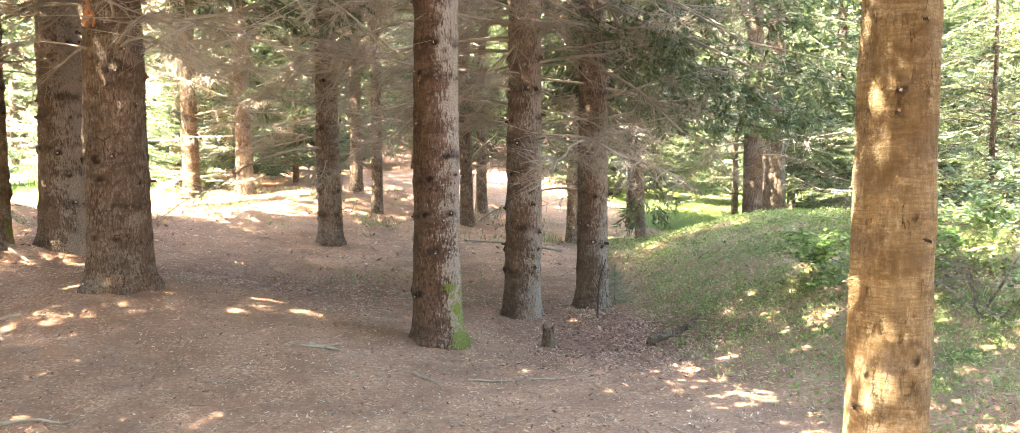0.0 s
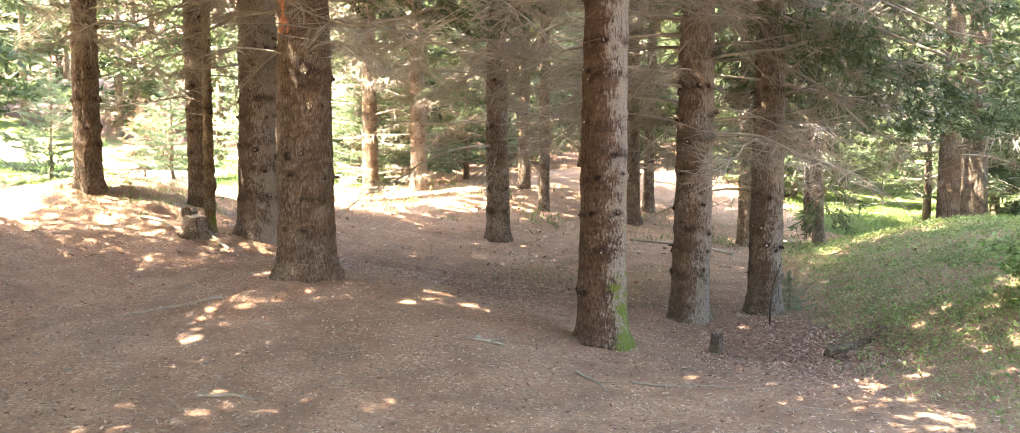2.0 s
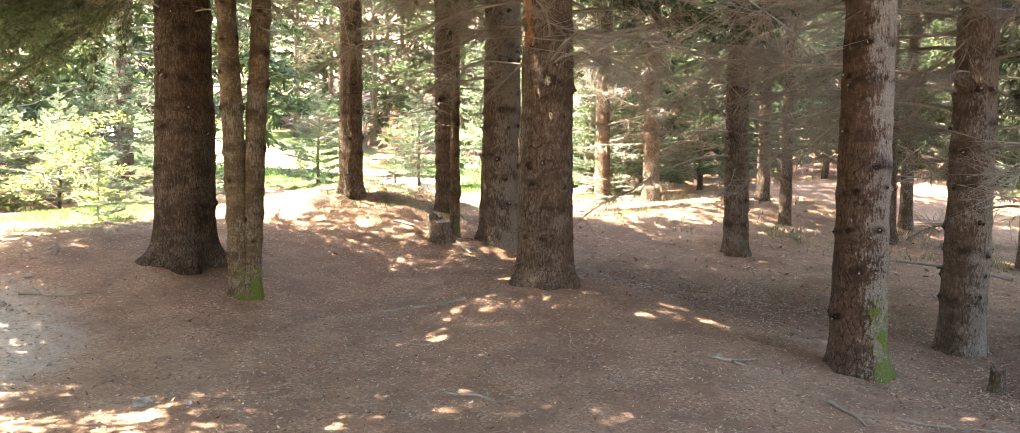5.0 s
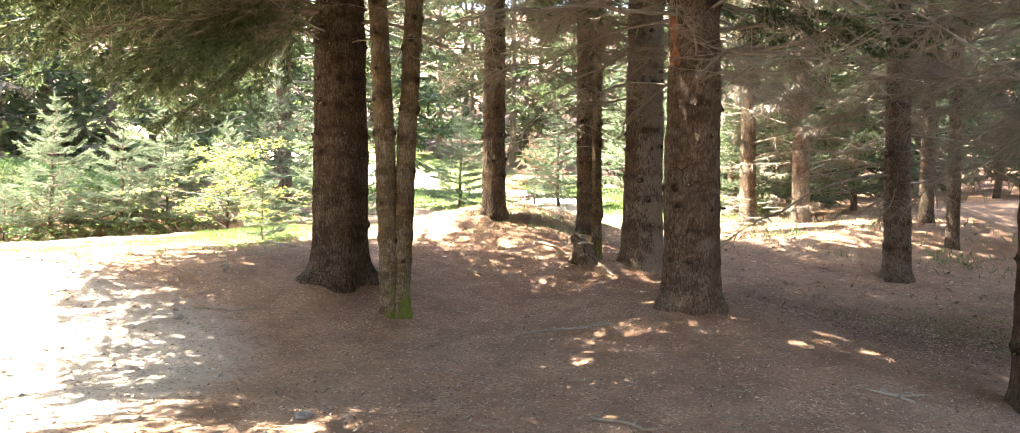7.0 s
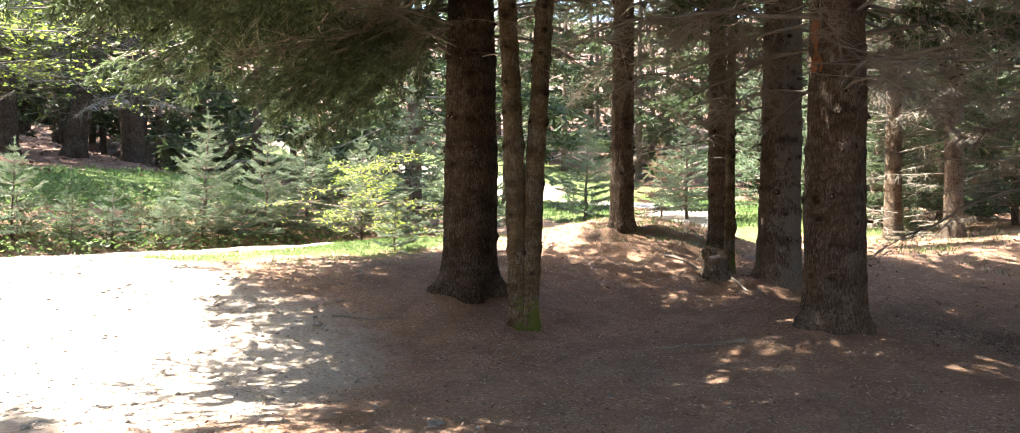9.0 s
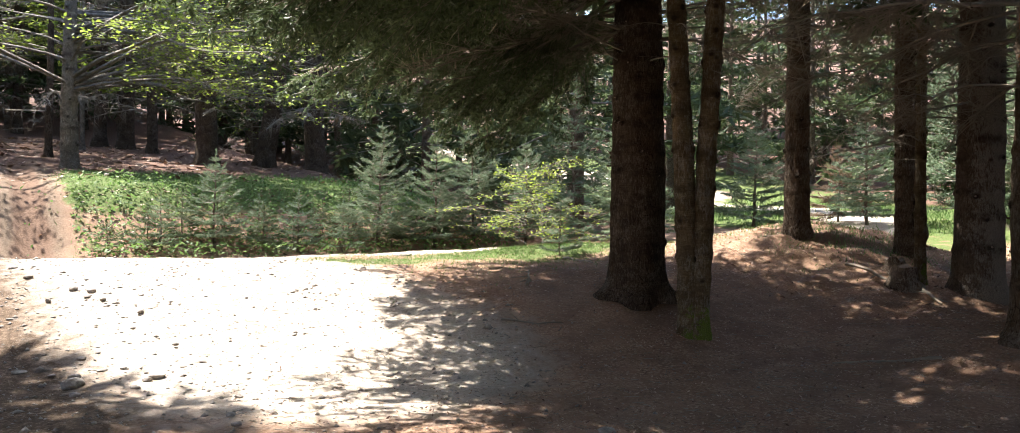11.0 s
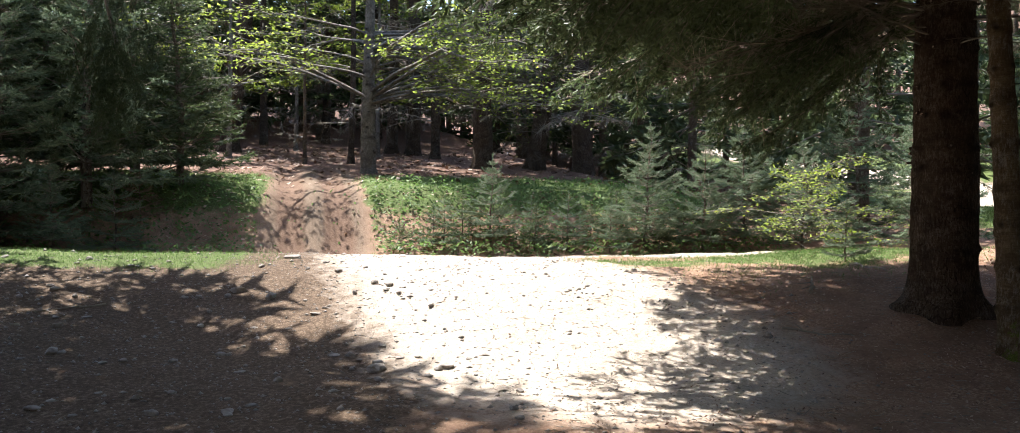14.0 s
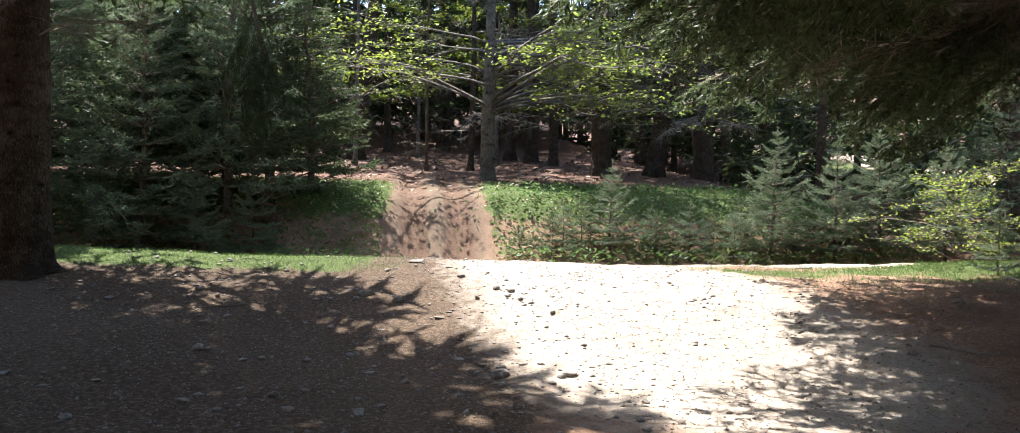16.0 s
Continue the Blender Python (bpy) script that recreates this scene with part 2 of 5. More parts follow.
BEECH_LEAVES = leaf_material("young_leaves", (0.16, 0.22, 0.035), (0.27, 0.35, 0.055), (0.4, 0.46, 0.09), 0.55)
RUST_LEAVES = leaf_material("rusty_needles", (0.13, 0.085, 0.05), (0.2, 0.13, 0.08), (0.28, 0.2, 0.13), 0.4)
GRASS = leaf_material("grass_blades", (0.078, 0.135, 0.036), (0.135, 0.23, 0.06), (0.24, 0.34, 0.125), 0.5, 0.7)
PALE_GRASS = leaf_material("pale_bank_grass", (0.19, 0.22, 0.08), (0.33, 0.36, 0.14), (0.48, 0.48, 0.25), 0.5, 0.7)
HERBS = leaf_material("bank_herb_leaves", (0.11, 0.16, 0.05), (0.22, 0.3, 0.095), (0.36, 0.42, 0.17), 0.5, 0.7)
TWIN_BARK = bark_material("young_fir_bark", (0.0675, 0.0486, 0.0267), (0.1823, 0.135, 0.0753), (0.3105, 0.2497, 0.1519), 0.5, (2.4, -0.01), lines=0.3, scales=0.4, net=False)
LITTER = leaf_material("dry_leaves", (0.11, 0.055, 0.034), (0.29, 0.17, 0.108), (0.66, 0.5, 0.36), 0.15)
RUSSET = leaf_material("russet_leaves", (0.16, 0.075, 0.05), (0.31, 0.17, 0.12), (0.5, 0.35, 0.27), 0.2)
STONE = plain_material("grey_stone", (0.13, 0.11, 0.092), (0.36, 0.325, 0.285), 14)
CUT_WOOD = plain_material("weathered_cut_wood", (0.07, 0.05, 0.036), (0.16, 0.125, 0.095), 14)


# ---- the lie of the land ----
def sst(a,b,v):
    t=min(1,max(0,(v-a)/(b-a))); return t*t*(3-2*t)
def bump(x,y,cx,cy,r,h): return h*math.exp(-((x-cx)**2+(y-cy)**2)/(r*r))
def height(x,y):
    u=-.885*x+.469*y
    z=.10*sst(3,6.5,u)+.70*sst(6.8,11.2,u)
    z+=bump(x,y,-3.4,7.3,1.6,.33)+bump(x,y,-5.0,8.7,1.7,.22)+bump(x,y,-7.7,9.9,1.8,.56)
    z+=bump(x,y,-7.0,5.8,1.5,.20)+bump(x,y,-10.9,8.3,1.6,.15)
    z+=.22*sst(8.5,13,y)*sst(-6,-2,x)*(1-sst(-1,3,x))+.3*sst(13,20,y)*(1-sst(2,8,x))
    z+=.24*(1-sst(-3.2,-.6,y))*(1-sst(-8.5,-5,x))*(1-sst(6.8,11.2,u))
    # bank across the road and the hillside behind it
    v=-x-15.6; q=1-sst(8,15,y)
    dip=.20*sst(12.6,13.6,-x)*(1-sst(8.5,12,y))
    # the crest of the clearing beside the road, higher to the south
    s=max(0,.2-y); s=min(s,7)
    z+=(.05+.021*s+.0103*s*s)*(1-sst(.2,3,y))*math.exp(-((x+12.6)/(3.2 if x>-12.6 else .8))**2)
    z+=(1.25+dip)*sst(0,3.2,v)*q-dip+.13*max(0,v-3.2)*q
    z+=.045*max(0,math.hypot(x,y)-19)*(1-q)*sst(9,15,y)
    # grassy bank on the east side
    z+=.74*sst(1.2,4.4,x)*sst(2.8,7.0,y)*(1-sst(12,17,y))
    z-=.10*sst(5.5,7,y)*(1-sst(9,11,y))*sst(-1.5,.3,x)*(1-sst(1.4,2.4,x))
    # wooded hills that close the view
    z+=.20*max(0,math.hypot(x,y)-36)*(1-.75*q*sst(10,20,-x))
    return z

ROAD = ((-14.2, -30), (-14.1, -6), (-13.9, 1.5), (-13.0, 8), (-11.2, 15), (-13.6, 21), (-20, 25.5), (-30, 27), (-44, 24))


def to_line(x, y, line):
    """The distance from a place to a line of points."""
    best = 1e9
    for (ax, ay), (bx, by) in zip(line, line[1:]):
        dx, dy = bx - ax, by - ay
        k = min(1, max(0, ((x - ax) * dx + (y - ay) * dy) / (dx * dx + dy * dy)))
        best = min(best, math.hypot(x - ax - k * dx, y - ay - k * dy))
    return best


def on_track(x, y):
    """The steep dirt track that climbs the bank: 1 on it, 0 beside it."""
    mid = 0.45 - 0.02 * (x + 15.5)
    return (1 - sst(0.75, 1.25, abs(y - mid))) * sst(14.8, 15.6, -x) * (1 - sst(21, 25, -x))


def gravel_and_sun_at(x, y):
    g = 1 - sst(0.9, 1.6, to_line(x, y, ROAD))
    # pale patch on the clearing: the sun pool's brightness put into the colour
    clearing = (1 - sst(1.0, 2.9, to_line(x, y, ((-7.2, 2.7), (-12, 2.2))))) * 0.75
    return max(g, clearing)


def grass_at(x, y):
    east = sst(1.1, 2.1, x - 0.25 * max(0, 6 - y)) * sst(2.8, 5.0, y) * (1 - sst(14, 17, y)) * (0.47 + 0.24 * noise.noise(Vector((x, y, 3)) * 0.9))
    verge = (1 - sst(0.3, 1.0, abs(to_line(x, y, ROAD) - 2.6))) * 0.62 * sst(-14.5, -11.5, x + 0.0 * y) * sst(2.5, 4.5, y)
    verge = max(verge, (1 - sst(0.5, 1.0, abs(x + 12.5))) * 0.75 * (1 - sst(-1.5, 0.5, y)))
    verge = max(verge, 0.9 * math.exp(-((x + 10.9) / 1.9) ** 2 - ((y - 7.6) / 2.4) ** 2))
    bank = sst(16.6, 18.0, -x) * (1 - sst(20.5, 22, -x)) * (1 - sst(9, 12, y)) * 0.85
    slope = sst(15.3, 15.9, -x) * (1 - sst(17, 18, -x)) * (1 - sst(9, 12, y)) * 0.36
    far = sst(15.5, 17.5, y + 0.15 * abs(x)) * sst(2.2, 3.8, x) * 0.9
    meadow = (1 - sst(4.0, 8.0, to_line(x, y, ROAD))) * sst(15.5, 17.5, y) * 0.8
    moss = 0.55 * math.exp(-((x + 0.9) / 1.1) ** 2 - ((y - 9.0) / 0.4) ** 2)
    g = max(moss, east, verge, bank, slope, far, meadow)
    return g * (1 - on_track(x, y)) * (1 - 0.9 * sst(0.35, 0.8, gravel_and_sun_at(x, y)))


def litter_at(x, y):
    hill = max(sst(19.5, 21.5, -x) * (1 - sst(10, 14, y)), sst(24, 30, math.hypot(x, y)))
    hollow = math.exp(-((x - 1.2) ** 2 + ((y - 7.6) / 1.6) ** 2) / 1.0) + 0.8 * math.exp(-((x + 1.9) ** 2 / 2.6 + (y - 8.9) ** 2 / 0.9))
    return max(hill, min(1, hollow))


def shaded_dirt_at(x, y):
    """The trodden bare earth of the clearing, without needles; its dark colour imitates shade."""
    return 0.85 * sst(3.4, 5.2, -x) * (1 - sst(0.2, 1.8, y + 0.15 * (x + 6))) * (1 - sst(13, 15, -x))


def relief(x, y):
    """The land with its small bumps."""
    z = height(x, y)
    p = Vector((x, y, 0))
    rough = 1 + 2.4 * math.exp(-((x + 7.2) ** 2 + (y - 9.2) ** 2) / 6)
    z += 0.035 * noise.noise(p * 0.9) + 0.022 * rough * noise.noise(p * 2.7)
    if -14 < x < 5 and -6 < y < 12:
        z += 0.012 * rough * noise.noise(p * 8.0)
    k = on_track(x, y)
    if k > 0:
        z += -0.14 * k + 0.05 * k * math.cos((y - 0.45) * 6.6) + 0.012 * k * noise.noise(p * 4)
    return z


def spaced(lo, hi, step, edge, grow):
    """Coordinates that are close together between lo and hi and spread out to edge."""
    mid = list(np.arange(lo, hi, step))
    up, v, s = [], hi, step
    while v < edge:
        up.append(v)
        s *= grow
        v += s
    down, v, s = [], lo, step
    while v > -edge:
        s *= grow
        v -= s
        down.append(v)
    return down[::-1] + mid + up


def mesh_of(name, verts, faces, material, smooth=False):
    """A mesh from arrays of places and of equal faces."""
    verts, faces = np.asarray(verts, np.float32), np.asarray(faces, np.int32)
    me = bpy.data.meshes.new(name)
    n, k = faces.shape
    me.vertices.add(len(verts))
    me.vertices.foreach_set("co", verts.ravel())
    me.loops.add(n * k)
    me.loops.foreach_set("vertex_index", faces.ravel())
    me.polygons.add(n)
    me.polygons.foreach_set("loop_start", np.arange(0, n * k, k, dtype=np.int32))
    if smooth:
        me.polygons.foreach_set("use_smooth", np.ones(n, bool))
    me.update(calc_edges=True)
    me.materials.append(material)
    return me


def part(name, me, parent, label="", at=None):
    """Links a mesh as one part under a thing."""
    ob = new(name, me)
    ob.parent = parent
    if at is not None:
        ob.matrix_basis = at
    if label:
        tagged(ob, label)
    if name in ("branchwork", "twig_tangle", "needle_spray", "crown", "foliage"):
        tagged(ob, kind="stuff")
    return ob


def thing(name, label, category, m, group="", kind=""):
    ob = new(name)
    ob.empty_display_size = 0.2
    ob.matrix_basis = m
    return tagged(ob, label, category, group, kind)


FIELD = {}


def field(key, x, y):
    """The ground's height ("z") or cover at many places at once."""
    gx, gy, g = FIELD["x"], FIELD["y"], FIELD[key]
    i = np.clip(np.searchsorted(gx, x) - 1, 0, len(gx) - 2)
    j = np.clip(np.searchsorted(gy, y) - 1, 0, len(gy) - 2)
    u, v = (x - gx[i]) / (gx[i + 1] - gx[i]), (y - gy[j]) / (gy[j + 1] - gy[j])
    return g[j, i] * (1 - u) * (1 - v) + g[j, i + 1] * u * (1 - v) + g[j + 1, i] * (1 - u) * v + g[j + 1, i + 1] * u * v


def make_ground():
    xs, ys = spaced(-17.5, 5, 0.11, 420, 1.13), spaced(-5, 12.5, 0.11, 420, 1.13)
    nx, ny = len(xs), len(ys)
    verts = [(x, y, relief(x, y)) for y in ys for x in xs]
    i = np.arange(nx * ny).reshape(ny, nx)
    faces = np.stack([i[:-1, :-1], i[:-1, 1:], i[1:, 1:], i[1:, :-1]], -1).reshape(-1, 4)
    me = mesh_of("ground", verts, faces, GROUND, True)
    FIELD["x"], FIELD["y"], FIELD["z"] = np.array(xs), np.array(ys), np.array([v[2] for v in verts]).reshape(ny, nx)
    for key, f in (("gravel", gravel_and_sun_at), ("grass", grass_at), ("litter", litter_at), ("dirt", shaded_dirt_at), ("track", on_track)):
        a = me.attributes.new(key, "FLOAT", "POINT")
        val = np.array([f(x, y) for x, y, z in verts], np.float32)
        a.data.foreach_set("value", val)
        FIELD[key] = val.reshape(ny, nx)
    return tagged(new("ground", me), "brown forest floor with needles, pale gravel road and grassy banks", "ground", kind="structure")


make_ground()


# ---- building blocks of plants ----
class Bag:
    """Gathers loose triangles."""

    def __init__(self):
        self.v, self.f, self.n = [], [], 0

    def add(self, v, f):
        v, f = np.asarray(v, np.float32).reshape(-1, 3), np.asarray(f, np.int64).reshape(-1, 3)
        self.v.append(v)
        self.f.append(f + self.n)
        self.n += len(v)
        return self

    def arrays(self):
        return np.concatenate(self.v), np.concatenate(self.f)

    def mesh(self, name, material):
        return mesh_of(name, *self.arrays(), material)


def unit(a):
    return a / np.maximum(np.linalg.norm(a, axis=-1, keepdims=True), 1e-9)


def prisms(a, b, ra, rb):
    """Three-sided tapered sticks from the places a to the places b."""
    a, b = np.asarray(a, float), np.asarray(b, float)
    d = unit(b - a)
    ref = np.where(np.abs(d[:, 2:3]) > 0.9, np.array([[1.0, 0, 0]]), np.array([[0, 0, 1.0]]))
    u = unit(np.cross(d, ref))
    w = np.cross(d, u)
    ring = [np.cos(q) * u + np.sin(q) * w for q in (0.5, 2.594, 4.689)]
    ra, rb = np.broadcast_to(ra, len(a))[:, None], np.broadcast_to(rb, len(a))[:, None]
    v = np.stack([a + ra * q for q in ring] + [b + rb * q for q in ring], 1).reshape(-1, 3)
    t = np.array([[0, 1, 4], [0, 4, 3], [1, 2, 5], [1, 5, 4], [2, 0, 3], [2, 3, 5]])
    return v, (np.arange(len(a))[:, None, None] * 6 + t).reshape(-1, 3)


def blades(p, d, side, length, width):
    """One narrow triangle at each place p along d."""
    length, width = np.broadcast_to(length, len(p))[:, None], np.broadcast_to(width, len(p))[:, None]
    v = np.stack([p - side * width / 2, p + side * width / 2, p + d * length], 1).reshape(-1, 3)
    return v, np.arange(len(v)).reshape(-1, 3)


def slivers(a, b, width):
    """One long thin triangle for each far twig from a to b."""
    d = b - a
    side = unit(np.cross(d, np.array([[0.3, 0.2, 1.0]])))
    v = np.stack([a - side * width / 2, a + side * width / 2, b], 1).reshape(-1, 3)
    return v, np.arange(len(v)).reshape(-1, 3)


def leaves(p, d, side, length, width):
    """One leaf at each place: a kite folded a little along its middle."""
    length, width = np.broadcast_to(length, len(p))[:, None], np.broadcast_to(width, len(p))[:, None]
    up = np.cross(d, side)
    mid = p + d * length * 0.45 + up * width * 0.15
    v = np.stack([p, mid - side * width / 2, p + d * length, mid + side * width / 2], 1).reshape(-1, 3)
    t = np.array([[0, 1, 2], [0, 2, 3]])
    return v, (np.arange(len(p))[:, None, None] * 4 + t).reshape(-1, 3)


def spread(rng, n):
    return unit(rng.normal(size=(n, 3)))


def along(points, s):
    """Places at the shares s of a line of points."""
    k = np.clip(s, 0, 1) * (len(points) - 1)
    i = np.minimum(k.astype(int), len(points) - 2)
    w = (k - i)[:, None]
    return points[i] * (1 - w) + points[i + 1] * w


def dress(bag, rng, a, b, per, length, width):
    """Needles round the twigs from a to b."""
    n = len(a)
    s = rng.random((n, per, 1))
    p = (a[:, None] + (b - a)[:, None] * s).reshape(-1, 3)
    ax = np.repeat(unit(b - a), per, 0)
    out = spread(rng, n * per)
    out[:, 2] *= 0.6
    d = unit(ax * 0.75 + out * 0.75)
    side = unit(np.cross(d, spread(rng, n * per)))
    bag.add(*blades(p, d, side, length * rng.uniform(0.7, 1.25, n * per), width))


def bough(seed, length, fine, droop=0.35, hang=0.35, full=5, gap=None):
    """A living branch along +x with side branches, twigs and needles: (wood, green). fine 2: close by, 1: farther off, 0: high up."""
    rng = np.random.default_rng(seed)
    wood, green = Bag(), Bag()
    s = np.linspace(0, 1, 8)
    wob = np.cumsum(rng.normal(0, 0.025, (8, 2)), 0) * length
    main = np.stack([length * s, wob[:, 0] * s, length * (-droop * s ** 1.4 + 0.16 * s ** 4) + wob[:, 1] * s * 0.5], 1)
    r = 0.011 * length ** 0.8
    line = main if fine == 2 else main[[0, 3, 5, 7]]
    sl = s if fine == 2 else s[[0, 3, 5, 7]]
    wood.add(*prisms(line[:-1], line[1:], r * (1 - sl[:-1]) + 0.003, r * (1 - sl[1:]) + 0.003))
    gap = gap or (0.34, 0.17, 0.11)[fine]
    n = max(4, int(length * 0.85 / gap))
    ss = np.sort(rng.uniform(0.16, 1.0, 2 * n))
    sgn = np.where(np.arange(2 * n) % 2 == 0, 1.0, -1.0)
    root = along(main, ss)
    side_len = length * (0.40 * (1 - ss) ** 0.8 + 0.09) * rng.uniform(0.6, 1.2, 2 * n) * np.clip(ss * 3, 0.4, 1)
    d = unit(np.stack([rng.uniform(0.5, 1.0, 2 * n), sgn * rng.uniform(0.55, 1, 2 * n), -rng.uniform(0, hang, 2 * n)], 1))
    d2 = unit(d + np.array([0.15, 0, -hang * 0.8]) + rng.normal(0, 0.1, (2 * n, 3)))
    mid = root + d * side_len[:, None] * 0.5
    tip = mid + d2 * side_len[:, None] * 0.5
    tip_main = main[-2:]
    if fine == 2:
        wood.add(*prisms(root, mid, 0.0045, 0.0035))
        wood.add(*prisms(mid, tip, 0.0035, 0.002))
    elif fine == 1:
        wood.add(*slivers(root, tip, 0.008))
    if fine == 0:
        a, b = np.concatenate([root, mid, tip_main[:1]]), np.concatenate([mid, tip, tip_main[1:]])
        dress(green, rng, a, b, full, 0.17, 0.05)
        return wood.arrays(), green.arrays()
    step = (0, 0.13, 0.085)[fine]
    cnt = np.maximum(2, (side_len / step).astype(int) * 2)
    idx = np.repeat(np.arange(2 * n), cnt)
    q = rng.uniform(0.12, 1.0, len(idx))[:, None]
    base = np.where(q < 0.5, root[idx] + (mid - root)[idx] * q * 2, mid[idx] + (tip - mid)[idx] * (q - 0.5) * 2)
    sd = unit(np.cross(d[idx], np.array([0, 0, 1.0]))) * rng.choice([-1.0, 1.0], len(idx))[:, None]
    td = unit(d[idx] * 0.8 + sd * 0.75 + rng.normal(0, 0.18, (len(idx), 3)) - np.array([0, 0, hang * 0.7]))
    tl = (0.07 + 0.13 * (1 - q)) * rng.uniform(0.7, 1.3, (len(idx), 1))
    end = base + td * tl
    per = (0, 5, 9)[fine]
    nl, nw = ((0, 0), (0.075, 0.020), (0.050, 0.013))[fine]
    dress(green, rng, base, end, per, nl, nw)
    dress(green, rng, mid, tip, per * 2, nl, nw)
    dress(green, rng, tip_main[:1], tip_main[1:], per * 3, nl, nw)
    return wood.arrays(), green.arrays()


def dead_limb(seed, length, bushy=1.0, far=False):
    """A dry, needleless branch along +x with forked twigs."""
    rng = np.random.default_rng(seed)
    bag = Bag()
    s = np.linspace(0, 1, 9)
    wob = np.cumsum(rng.normal(0, 0.03, (9, 2)), 0) * length
    fall = rng.uniform(-0.05, 0.4)
    main = np.stack([length * s, wob[:, 0] * s, length * (0.12 * s - fall * s ** 1.8) + wob[:, 1] * s], 1)
    r = 0.0078 * length ** 0.7
    k = [0, 2, 4, 6, 8] if far else list(range(9))
    bag.add(*prisms(main[k][:-1], main[k][1:], r * (1 - s[k][:-1]) + 0.002, r * (1 - s[k][1:]) + 0.002))
    n = int((9 + 11 * length) * bushy)
    ss = rng.uniform(0.2, 1, n)
    root = along(main, ss)
    ln = length * rng.uniform(0.1, 0.42, n) * (1.15 - ss)
    d = unit(np.stack([rng.uniform(0.2, 1, n), rng.choice([-1, 1], n) * rng.uniform(0.4, 1, n), rng.uniform(-0.75, 0.15, n)], 1))
    mid = root + d * ln[:, None] * 0.55
    d2 = unit(d + rng.normal(0, 0.28, (n, 3)) - np.array([0, 0, 0.22]))
    tip = mid + d2 * ln[:, None] * 0.45
    if far:
        bag.add(*slivers(root, tip, 0.011))
    else:
        bag.add(*prisms(root, mid, 0.0026, 0.0019))
        bag.add(*prisms(mid, tip, 0.0019, 0.0009))
    k = np.repeat(np.arange(n), 4 if far else 6)
    q = rng.uniform(0.2, 1, (len(k), 1))
    a = root[k] + (mid - root)[k] * q
    e = unit(d[k] * 0.6 + rng.normal(0, 0.6, (len(k), 3)))
    b = a + e * rng.uniform(0.04, 0.2, (len(k), 1))
    bag.add(*(slivers(a, b, 0.007) if far else prisms(a, b, 0.0013, 0.0006)))
    return bag.arrays()


DRY_LIMBS = [dead_limb(10 + i, 1.0, 1.2) for i in range(8)]
FAR_LIMBS = [dead_limb(20 + i, 1.0, 1.2, True) for i in range(8)]
BOUGHS = {(f, i): bough(40 + 10 * f + i, 1.0, f, *dr) for f in (0, 1, 2)
          for i, dr in enumerate(((0.3, 0.3), (0.45, 0.5), (0.2, 0.35), (0.55, 0.6), (0.35, 0.2)))}
LONG = {(f, i): bough(140 + 10 * f + i, 2.4, f, *dr, 9) for f in (0, 1, 2) for i, dr in enumerate(((0.26, 0.5), (0.40, 0.65), (0.15, 0.4), (0.5, 0.75)))}


WIDE_SPRAYS = [bough(760 + i, 2.4, 1, droop, 0.1, gap=0.24) for i, droop in enumerate((0.02, 0.12, -0.06))]
FIR_SPRAYS = {(f, i): bough(700 + 10 * f + i, 1.0, f, droop, 0.06, gap=(0.085 if f == 2 else 0.11)) for f in (1, 2) for i, droop in enumerate((0.02, 0.1, -0.06))}
DRY_MESHES = [mesh_of("dead_branch", *a, DEADWOOD) for a in DRY_LIMBS]
BOUGH_MESHES = {k: (mesh_of("bough", *w, DEADWOOD), mesh_of("needle_spray", *g, NEEDLES)) for k, (w, g) in LONG.items()}


def set_on(at, yaw, pitch, size):
    """The pose of a branch that leaves its trunk at a place with a heading and an upward pitch."""
    return Matrix.Translation(at) @ Matrix.Rotation(yaw, 4, "Z") @ Matrix.Rotation(-pitch, 4, "Y") @ Matrix.Scale(size, 4)


def turned(v, yaw, pitch, size, at):
    """The places v turned by pitch (upwards) and yaw, sized and moved."""
    cy, sy, cp, sp = math.cos(yaw), math.sin(yaw), math.cos(pitch), math.sin(pitch)
    m = np.array([[cy * cp, -sy, -cy * sp], [sy * cp, cy, -sy * sp], [sp, 0, cp]])
    return (v * size) @ m.T + np.asarray(at)


